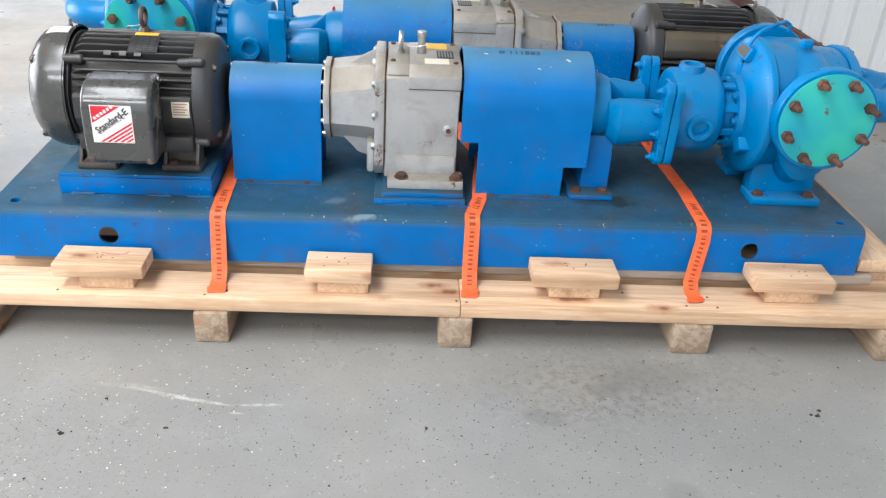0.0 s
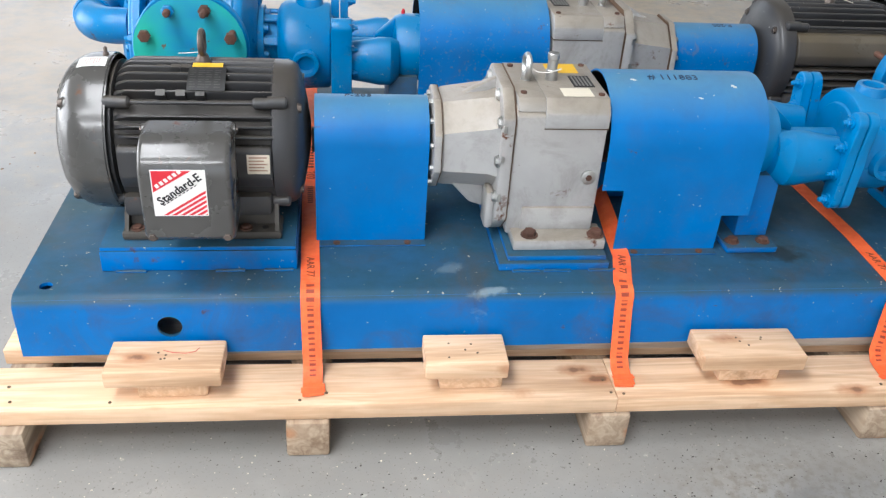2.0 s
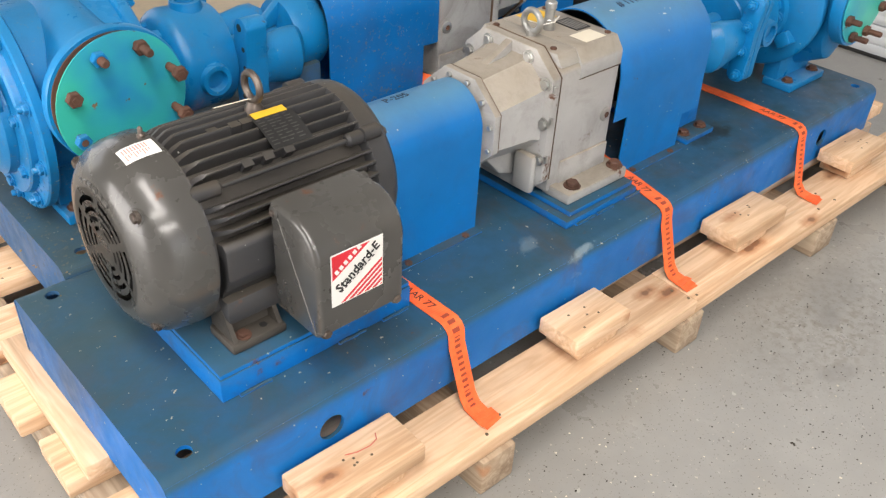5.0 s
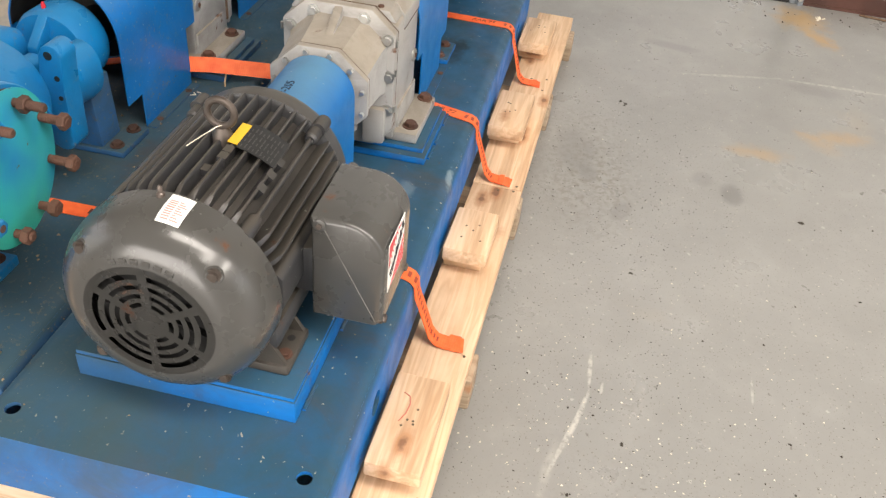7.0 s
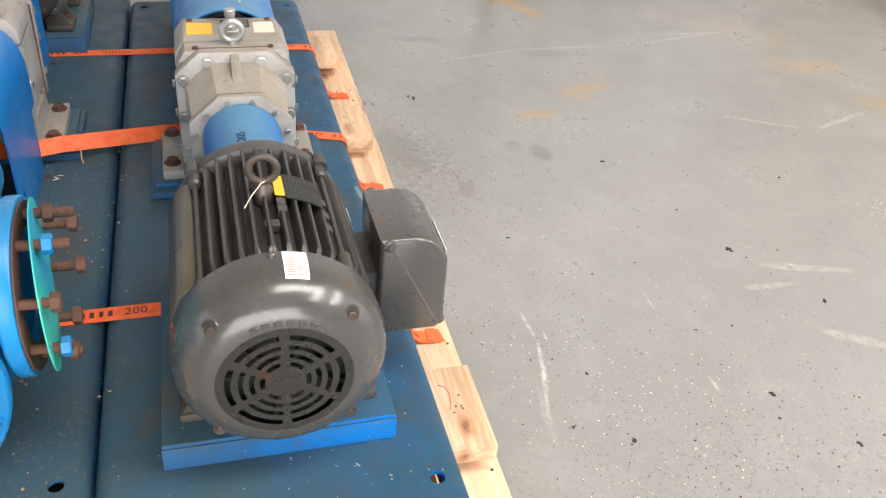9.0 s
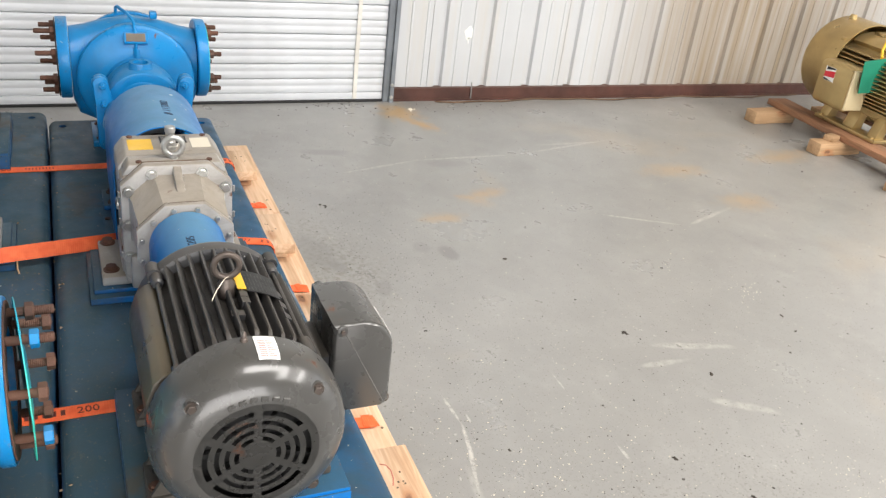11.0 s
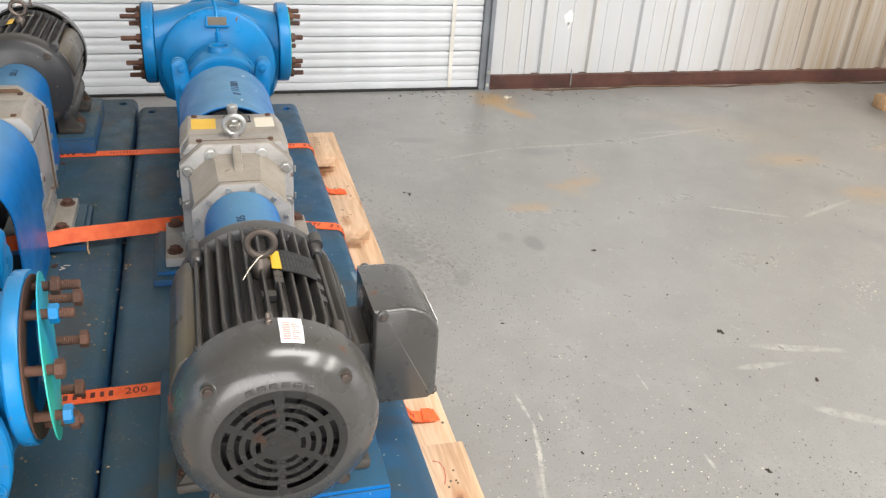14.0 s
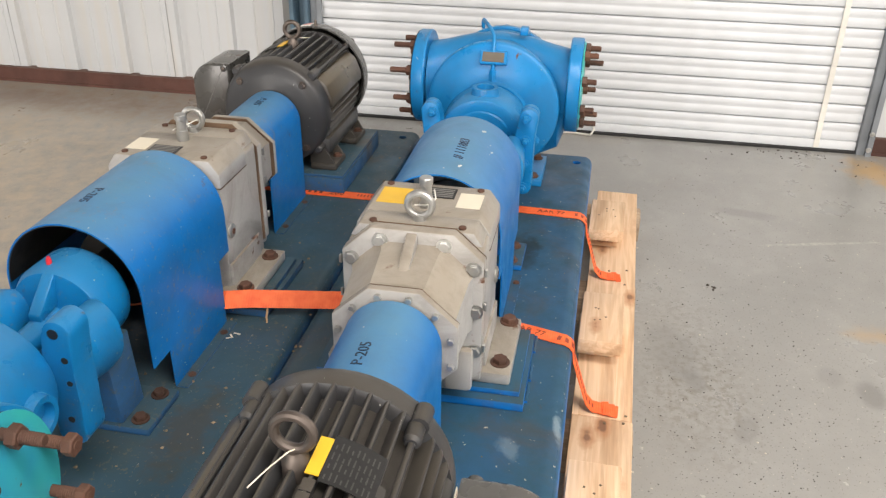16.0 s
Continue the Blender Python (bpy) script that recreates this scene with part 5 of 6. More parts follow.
def pump(back, unit_b):
    p = thing("gear_pump", (1.15, YC, 0.303), "blue painted cast iron pump with two flanged ports, on the skid", "pump", "pumps")
    za, zb = 0.530, 0.550
    xp, zp = (1.154, 0.601) if unit_b else (1.170, 0.593)
    c = (YC, za)
    # pedestal under the bracket
    bm = B()
    box(bm, (0.545, YC - 0.150, 0.3035), (0.668, YC + 0.150, 0.319), 0.003)
    prism(bm, [(YC - 0.098, 0.319), (YC + 0.098, 0.319), (YC + 0.090, 0.475), (YC - 0.090, 0.475)], "x", 0.582, 0.662, 0.004)
    ped = part("pedestal", bm, BLUE_DECK, p, "blue pedestal with dirty foot plate")
    for x in (0.567, 0.642):
        for s in (-1, 1):
            bm = B()
            hexbolt(bm, (x, YC + s * 0.122, 0.319), "z", 1, 0.0125, 0.011)
            part("bolt", bm, RUST, ped)
    # bracket: barrel, arms and gland plates
    bm = B()
    lathe(bm, [(0.545, 0.03), (0.547, 0.082), (0.558, 0.091), (0.622, 0.092), (0.642, 0.084), (0.648, 0.05), (0.650, 0.03)], "x", c, 36)
    lathe(bm, [(0.645, 0.024), (0.85, 0.024)], "x", c, 20)
    prism(bm, [(0.64, za + 0.086), (0.64, za + 0.03), (0.70, za + 0.02), (0.70, za + 0.035)], "y", YC - 0.012, YC + 0.012, 0.004)
    part("bracket_barrel", bm, BLUE_CAST, p)
    for s in (-1, 1):
        bm = B()
        y1 = YC + s * 0.062
        loops = []
        for x, w, h in ((0.635, 0.030, 0.052), (0.660, 0.042, 0.066), (0.69, 0.042, 0.066), (0.72, 0.038, 0.060), (0.775, 0.033, 0.052)):
            yy = y1 + s * (0.028 if x > 0.65 else 0.010)
            loops.append([(x, yy + w * math.cos(radians(q)), za - 0.012 + h * math.sin(radians(q))) for q in range(0, 360, 20)])
        loft(bm, loops)
        part("bracket_arm", bm, BLUE_CAST, p)
        bm = B()
        hw = 0.032
        yc2 = YC + s * 0.118
        pts = [(yc2 + s * 0.01 + hw * math.cos(radians(q)) * 0.75, za + 0.090 + 0.024 * math.sin(radians(q))) for q in range(0, 181, 20)]
        pts += [(yc2 - hw * 0.8, za + 0.02), (yc2 - hw * 0.8, za - 0.03)] + [(yc2 + s * 0.0 + 0.026 * math.cos(radians(q)), za - 0.100 + 0.022 * math.sin(radians(q))) for q in range(180, 361, 20)] + [(yc2 + hw * 0.8, za - 0.03), (yc2 + hw * 0.8, za + 0.02)]
        if unit_b and s > 0:
            prism(bm, pts, "x", 0.764, 0.818, 0.004)
        else:
            prism(bm, pts, "x", 0.770, 0.792, 0.004)
            prism(bm, pts, "x", 0.795, 0.818, 0.004)
        ear = part("gland_ear", bm, BLUE_CAST, p)
        if unit_b and s > 0:
            # black discs paint the shade inside empty holes of the ear
            for dy, z, r in ((0.130, za + 0.092, 0.0090), (0.140, za + 0.045, 0.0058), (0.140, za + 0.002, 0.0050), (0.128, za - 0.070, 0.0058)):
                bm = B()
                lathe(bm, [(0.8170, r), (0.8188, r)], "x", (YC + dy - 0.006, z), 16)
                part("bolt_hole", bm, BLACK, ear, "black disc for the darkness in an empty bolt hole")
        for z in (za + 0.088, za + 0.03, za - 0.035, za - 0.100):
            bm = B()
            hexbolt(bm, (0.768, yc2 + s * 0.004, z), "x", -1, 0.0105, 0.011, True, 0.006)
            part("bolt", bm, BLUE_CAST, ear)
    # bearing housing with two bosses
    bm = B()
    lathe(bm, [(0.812, 0.05), (0.814, 0.080), (0.818, 0.084), (0.818, 0.106), (0.820, 0.112), (0.826, 0.116), (0.925, 0.120), (0.940, 0.117), (0.952, 0.108), (0.960, 0.094), (0.962, 0.05)], "x", c, 44)
    hs = part("bearing_housing", bm, BLUE_CAST, p)
    for axis, place, sg in (("z", (0.875, YC), 1), ("y", (0.885, za - 0.012), -1), ("y", (0.885, za - 0.012), 1)):
        bm = B()
        b0 = {"z": za, "y": YC}[axis]
        lathe(bm, [(b0 + sg * 0.10, 0.040), (b0 + sg * 0.124, 0.036), (b0 + sg * 0.132, 0.034), (b0 + sg * 0.132, 0.024), (b0 + sg * 0.112, 0.021), (b0 + sg * 0.112, 0.0)], axis, place, 24)
        part("port_boss", bm, BLUE_CAST, hs)
    # bolted neck
    bm = B()
    lathe(bm, [(0.955, 0.072), (1.03, 0.078)], "x", c, 32)
    lathe(bm, [(0.994, 0.06), (0.995, 0.104), (1.012, 0.108), (1.024, 0.112)], "x", c, 40)
    for k in range(8):
        a = radians(22.5 + 45 * k)
        box(bm, (0.955, YC + 0.088 * math.cos(a) - 0.006, za + 0.088 * math.sin(a) - 0.012), (1.0, YC + 0.088 * math.cos(a) + 0.006, za + 0.088 * math.sin(a) + 0.012), 0.003, 1, turn=Matrix.Rotation(a, 4, "X"))
    nk = part("neck_flange", bm, BLUE_CAST, p)
    for k in range(8):
        a = radians(45 * k)
        bm = B()
        hexbolt(bm, (0.993, YC + 0.088 * math.cos(a), za + 0.088 * math.sin(a)), "x", -1, 0.0105, 0.010)
        part("bolt", bm, BLUE_CAST, nk)
    # casing: barrel and cross ports
    bm = B()
    cb = (YC, zb)
    lathe(bm, [(1.010, 0.06), (1.012, 0.110), (1.020, 0.134), (1.028, 0.156), (1.035, 0.175), (1.0375, 0.180), (1.041, 0.1865), (1.045, 0.189), (1.061, 0.189), (1.064, 0.1865), (1.068, 0.176), (1.11, 0.172), (1.20, 0.172), (1.275, 0.168), (1.280, 0.164), (1.280, 0.06)], "x", cb, 64)
    part("casing", bm, BLUE_CAST, p)
    bm = B()
    prof = []
    for d, r in ((0.228 if unit_b else 0.203, 0.104), (0.185, 0.108), (0.158, 0.113), (0.120, 0.124), (0.070, 0.136), (0.0, 0.142)):
        prof.append((YC - d, r))
    prof += [(2 * YC - y, r) for y, r in reversed(prof[:-1])]
    def deep(y):
        # how far the casting swells towards its middle
        return max(0.0, min(1.0, (0.200 - abs(y - YC)) / 0.09))

    loft(bm, [[(xp + 0.006 * deep(y) + (0.103 - 0.026 * deep(y)) * math.cos(radians(q)), y, zp + r * math.sin(radians(q)) * (1.0 if q < 180 else 1.12 + 0.72 * max(0.0, min(1.0, (0.213 - abs(y - YC)) / 0.03)))) for q in range(0, 360, 6)] for y, r in prof])
    part("port_casting", bm, BLUE_CAST, p)
    for s in (-1, 1):
        y0 = YC + s * (0.228 if unit_b and s > 0 else 0.205)
        y1 = YC + s * (0.2520 if unit_b and s > 0 else 0.241)
        bm = B()
        lathe(bm, [(y0, 0.10), (y0, 0.133), (y0 + s * 0.004, 0.136), (y1 - s * 0.003, 0.136), (y1, 0.134), (y1, 0.09), (y0 + s * 0.01, 0.088)], "y", (xp, zp), 56)
        fl = part("port_flange", bm, BLUE_CAST, p)
        gap = 0.0015
        mat, lab = TEAL, "teal painted blank disc over the port"
        if s > 0:
            gap = back
            mat, lab = (TEAL_B, "loose teal blank disc held off the port by long bolts") if unit_b else (BLACK, "thin dark gasket plate over the port")
        if s < 0 and unit_b:
            mat = TEAL_B
        bm = B()
        rd = 0.132 if mat is BLACK or gap > 0.02 else 0.126
        if gap > 0.02:
            bow = 0.006
            face = [(y1 + s * (gap - bow), rd), (y1 + s * (gap - 0.004), rd * 0.72), (y1 + s * gap, rd * 0.35), (y1 + s * gap, 0)]
            lathe(bm, [(y - s * 0.002, r) for y, r in reversed(face)] + face, "y", (xp, zp), 48)
            bmesh.ops.rotate(bm, verts=bm.verts[:], cent=(xp, y1 + s * gap, zp), matrix=Matrix.Rotation(radians(6), 3, "Z"))
        else:
            lathe(bm, [(y1 + s * gap, rd), (y1 + s * (gap + 0.002), rd), (y1 + s * (gap + 0.0035), rd * 0.96), (y1 + s * (gap + 0.0035), 0)], "y", (xp, zp), 56)
        part("blank_disc", bm, mat, p, lab)
        if gap > 0.02:
            bm = B()
            lathe(bm, [(y1 + s * 0.0005, 0.088), (y1 + s * 0.0005, 0.128), (y1 + s * 0.003, 0.128), (y1 + s * 0.003, 0.088)], "y", (xp, zp), 48, closed=True)
            part("gasket", bm, RUST, fl, "dark rusty gasket face")
        for k in range(8):
            a = radians(22.5 + 45 * k)
            x, z = xp + 0.108 * math.cos(a), zp + 0.108 * math.sin(a)
            rnd = random.Random(k * 7 + (3 if unit_b else 0) + (1 if s > 0 else 0))
            at = y1 + s * (gap + 0.004 + (0.001 + (x - xp) * 0.105 if gap > 0.02 else 0))
            if gap > 0.02:
                slide, tip, blue = LOOSE[k]
            else:
                slide, blue = 0.0, unit_b and rnd.random() < 0.18
                tip = 0.022 + 0.020 * rnd.random() if s < 0 else 0.028 + 0.02 * rnd.random()
            bm = B()
            end = at + s * (slide + 0.013 + tip)
            lathe(bm, [(y0 + s * 0.012, 0.0078), (end, 0.0078), (end + s * 0.002, 0.006)], "y", (x, z), 12)
            for j in range(int(abs(end - at) / 0.003)):
                q = at + s * 0.003 * j
                lathe(bm, [(q, 0.0074), (q + s * 0.0015, 0.0086), (q + s * 0.003, 0.0074)], "y", (x, z), 10)
            st = part("stud", bm, RUST, fl, "rusty threaded stud")
            bm = B()
            lathe(bm, [(at + s * slide, 0.0135), (at + s * (slide + 0.001), 0.0150), (at + s * (slide + 0.012), 0.0150), (at + s * (slide + 0.014), 0.0128)], "y", (x, z), 6)
            part("nut", bm, BLUE_CAST if blue else RUST, st)
    # foot
    for s in (-1, 1):
        bm = B()
        a, b = sorted((YC + s * 0.152, YC + s * 0.06))
        box(bm, (1.066, a, 0.3035), (1.268, b, 0.326), 0.004)
        prism(bm, [(YC + s * 0.100, 0.325), (YC + s * 0.05, 0.325), (YC + s * 0.05, 0.44), (YC + s * 0.098, 0.44)], "x", 1.072, 1.262, 0.004)
        ft = part("foot", bm, BLUE_CAST, p)
        for x in (1.092, 1.240):
            bm = B()
            hexbolt(bm, (x, YC + s * 0.124, 0.326), "z", 1, 0.013, 0.011)
            part("bolt", bm, RUST, ft)
    # end cover with relief valve pipe
    bm = B()
    size, ze = (1.0, 0.537) if unit_b else (0.78, zb)
    lathe(bm, [(x, r * size) for x, r in ((1.279, 0.10), (1.279, 0.220), (1.283, 0.226), (1.299, 0.226), (1.303, 0.223), (1.304, 0.188), (1.316, 0.186), (1.320, 0.182), (1.321, 0.141), (1.338, 0.138), (1.348, 0.121), (1.352, 0.06))], "x", (YC, ze), 64)
    ec = part("end_cover", bm, BLUE_CAST, p)
    for k in range(10):
        a = radians(18 + 36 * k)
        bm = B()
        hexbolt(bm, (1.304, YC + 0.205 * size * math.cos(a), ze + 0.205 * size * math.sin(a)), "x", 1, 0.012, 0.011, True, 0.006)
        part("bolt", bm, BLUE_CAST, ec)
    for k in range(8):
        a = radians(45 * k + 10)
        bm = B()
        hexbolt(bm, (1.321, YC + 0.162 * size * math.cos(a), ze + 0.162 * size * math.sin(a)), "x", 1, 0.011, 0.010)
        part("bolt", bm, BLUE_CAST, ec)
    zl = 0.601
    path = [Vector((1.33, YC + 0.095, zl)), Vector((1.362, YC + 0.095, zl))]
    path += arc((1.362, YC + 0.020, zl), 0.075, 90, 0, 8, "z")[1:]
    path += arc((1.362, YC - 0.05, zl), 0.075, 0, -90, 8, "z")
    path += [Vector((1.33, YC - 0.125, zl))]
    bm = B()
    tube(bm, path, 0.046, 20)
    pipe = part("bypass_pipe", bm, BLUE_CAST, p, "blue cast pipe bend on the end cover")
    bm = B()
    lathe(bm, [(YC - 0.055, 0.049), (YC - 0.052, 0.053), (YC + 0.018, 0.053), (YC + 0.022, 0.049)], "y", (1.437, zl), 24)
    part("collar", bm, BLUE_CAST, pipe)
    # grease line, nameplate, plugs
    bm = B()
    tube(bm, [(1.150, YC + 0.05, 0.750), (1.146, YC + 0.05, 0.770), (1.13, YC + 0.046, 0.778), (1.08, YC + 0.020, 0.768), (1.050, YC + 0.006, 0.757), (1.034, YC + 0.002, 0.742), (1.020, YC, 0.715), (1.012, YC, 0.69), (1.010, YC, 0.64)], 0.0055, 10)
    ln = part("grease_line", bm, BLUE_CAST, p)
    bm = B()
    lathe(bm, [(0.636, 0.011), (0.668, 0.011), (0.670, 0.008)], "z", (1.015, YC), 6)
    part("fitting", bm, BLUE_CAST, ln)
    bm = B()
    box(bm, (1.000, YC - 0.038, 0.690), (1.038, YC + 0.038, 0.710), 0.003, 1, turn=Matrix.Rotation(radians(-62), 4, "Y"))
    boss = part("nameplate_boss", bm, BLUE_CAST, p)
    bm = B()
    box(bm, (1.0055 - 0.0095, YC - 0.030, 0.6995 + 0.0052), (1.0325 - 0.0095, YC + 0.030, 0.7010 + 0.0052), 0.0005, 1, turn=Matrix.Rotation(radians(-62), 4, "Y"))
    part("nameplate", bm, TAN_PLATE, boss, "small worn metal nameplate")
    bm = B()
    box(bm, (1.000, YC - 0.135, zb - 0.100), (1.040, YC - 0.092, zb - 0.062), 0.004, turn=Matrix.Rotation(radians(-38), 4, "X"))
    part("casting_lug", bm, BLUE_CAST, p)
    for x, y, z in ((1.15, YC - 0.07, 0.748),):
        bm = B()
        box(bm, (x - 0.014, y - 0.012, z - 0.012), (x + 0.014, y + 0.012, z + 0.012), 0.004)
        part("casting_lug", bm, BLUE_CAST, p)
    if unit_b:
        bm = B()
        lathe(bm, [(za + 0.082, 0.005), (za + 0.098, 0.005), (za + 0.104, 0.003)], "z", (0.62, YC - 0.01), 10)
        part("red_cap", bm, RED, p, "small red cap on a fitting")
    return p


pump(0.0015, False)
pump_b = pump(0.026, True)
pump_b.matrix_world = TO_B @ Matrix.Translation(pump_b.location)


def to_b(ob, label=""):
    made = copy_thing(ob, TO_B @ Matrix.Translation(ob.location))
    return tagged(made, label)


to_b(skid_a)
to_b(motor_a)
reducer_b = to_b(reducer_a)
for child in list(reducer_b.children_recursive):
    if child.name.startswith("yellow_sticker"):
        bpy.data.objects.remove(child)
to_b(guard_a1)
to_b(coupling_a1)
to_b(coupling_a2)
guard_b2 = guard("coupling_guard", 0.230, 0.584, 0.132, 0.548, [(0.230, 0.280, 0.457), (0.520, 0.584, 0.393)], "P-205", arc_x(0.46, 0.12, 0.132, 0.548), 0.028, "large chipped blue sheet steel guard between gear reducer and pump")
guard_b2.matrix_world = TO_B @ Matrix.Translation(guard_b2.location)

# ---- lashing straps ----


def band_frame(P, rolls, i):
    d = (P[min(i + 1, len(P) - 1)] - P[max(i - 1, 0)]).normalized()
    side = Vector((math.cos(rolls[i]), 0, math.sin(rolls[i])))
    side = (side - d * side.dot(d)).normalized()
    n = side.cross(d)
    return side, (n if n.z > 0 or n.y < -0.3 else -n)


def strap(pts, label):
    """pts: rows of (x, y, z, roll) along the band's middle; the band lies across x and leans by the roll."""
    s = thing("lashing_strap", pts[0][:3], label, "strap", "lashing straps")
    hw, t = 0.020, 0.0011
    P, rolls = [Vector(q[:3]) for q in pts], [radians(q[3]) for q in pts]
    rows = []
    for i, q in enumerate(P):
        side, n = band_frame(P, rolls, i)
        rows.append([q - side * hw - n * t, q + side * hw - n * t, q + side * hw + n * t, q - side * hw + n * t])
    bm = B()
    loft(bm, rows)
    part("webbing", bm, ORANGE, s, angle=60)
    rnd = random.Random(int(pts[0][0] * 100) + 5)
    e = P[0]
    bm = B()
    for k in range(3):
        box(bm, (e.x - 0.021 + rnd.uniform(-0.005, 0.005), e.y - 0.008 + 0.010 * k, e.z + 0.0003 + 0.0012 * k), (e.x + 0.019 + rnd.uniform(-0.005, 0.007), e.y + 0.006 + 0.011 * k, e.z + 0.0020 + 0.0012 * k), 0.0007, 1, turn=Matrix.Rotation(rnd.uniform(-0.25, 0.25), 4, "Z") @ Matrix.Rotation(rnd.uniform(-0.15, 0.15), 4, "X"))
    part("folded_end", bm, ORANGE, s, "crumpled strap end nailed to the plank")
    return s, P, rolls, t


def strap_text(P, rolls, t, start):
    """Maps lettering onto the band; its line runs towards the front end from a distance along the band."""
    length = [0.0]
    for a, b in zip(P, P[1:]):
        length.append(length[-1] + (b - a).length)

    def f(v):
        d = start - v.x
        i = max(k for k in range(len(P) - 1) if length[k] <= max(d, 0.0))
        u = min(1.0, max(0.0, (d - length[i]) / (length[i + 1] - length[i])))
        q = P[i].lerp(P[i + 1], u)
        s0, n0 = band_frame(P, rolls, i)
        s1, n1 = band_frame(P, rolls, i + 1)
        return q + s0.lerp(s1, u).normalized() * v.y + n0.lerp(n1, u).normalized() * (t + 0.0007 + v.z)

    return f


def bars(widths, h, gap=0.004):
    bm, x = B(), 0.0
    for w in widths:
        if w > 0:
            box(bm, (x, -h / 2, -0.0003), (x + w, h / 2, 0.0003))
        x += abs(w) + gap
    return bm


def strap_path(xf, xe, mids, roll):
    """The band's line: nailed on the front plank, up the skid's face, then back over both decks by way of mids (x, y)."""
    pts = [(xf, 1.925, 0.1335, 0), (xf, 1.955, 0.1345, 0), (xf, 1.975, 0.138, 0), (xf, 1.990, 0.155, 0)]
    for k in range(1, 6):
        pts.append((xf + (xe - xf) * k / 5, 1.990 + 0.035 * k / 5, 0.155 + 0.105 * k / 5, 0))
    for a in (25, 50, 75, 90):
        pts.append((xe, 2.0555 - 0.0295 * math.cos(radians(a)), 0.2755 + 0.0300 * math.sin(radians(a)), 0))
    last = (xe, 2.0555)
    for x, y in mids:
        n = max(2, int((y - last[1]) / 0.05))
        for k in range(1, n + 1):
            yy = last[1] + (y - last[1]) * k / n
            lean = roll * max(0.0, min(1.0, (yy - 2.2) / 0.2)) * max(0.0, min(1.0, (2.98 - yy) / 0.12))
            lift = 0.034 * max(0.0, min(1.0, (yy - 2.45) / 0.3)) * max(0.0, min(1.0, (3.08 - yy) / 0.12)) if roll else 0.0
            pts.append((last[0] + (x - last[0]) * k / n, yy, 0.3055 + lift + 0.020 * math.sin(radians(lean)), lean))
        last = (x, y)
    xb = last[0]
    return pts + [(xb, 3.205, 0.3055, 0), (xb, 3.219, 0.297, 0), (xb, 3.222, 0.285, 0), (xb, 3.30, 0.20, 0), (xb, 3.36, 0.133, 0)]


for xf, xe, mids, roll, reach in (
    (-0.400, -0.403, ((-0.412, 2.50), (-0.425, 3.18)), 0, 0.56),
    (0.260, 0.262, ((0.290, 2.16), (0.312, 2.45), (0.186, 2.80), (0.188, 3.18)), 52, 0.40),
    (0.866, 0.890, ((0.897, 2.25), (0.885, 2.60), (0.892, 3.18)), 0, 0.46),
):
    s, P, rolls, t = strap(strap_path(xf, xe, mids, roll), "orange woven polyester lashing strap across both skids, nailed to the pallet")
    word = 0.776 if xf < 0 else 0.970
    for text, h, d in (("AAR 77", 0.024, 0.36), ("200", 0.030, word)):
        if roll and d > 0.5:
            continue
        bm = lettering(text, h, 0.0002, "LEFT")
        mapped(bm, strap_text(P, rolls, t, d))
        part("strap_lettering", bm, STRAP_INK, s)
    for widths, d in (([0.013, 0.013, 0.013, 0.003, 0.008, 0.010, 0.008, 0.009, 0.008, 0.008, 0.008, 0.010, 0.008, 0.003, 0.009, 0.007, 0.007], 0.255), ([0.014, 0.013, 0.014, 0.013, 0.012, 0.014, 0.012, 0.014], word + 0.150), ([0.006] * 9, word - 0.085)):
        if roll and d > 0.5:
            continue
        for k, w in enumerate(widths):
            bm = bars([max(0.002, w * 0.62)], 0.0165 if w > 0.0115 else 0.0130)
            x0 = sum(widths[:k]) + 0.004 * k
            mapped(bm, lambda v: v + Vector((x0, 0, 0)))
            mapped(bm, strap_text(P, rolls, t, d))
            part("strap_print_bar", bm, STRAP_INK if w > 0.0115 and d > 0.5 else STRAP_FADED, s)

# ---- gold motor on timbers by the wall ----


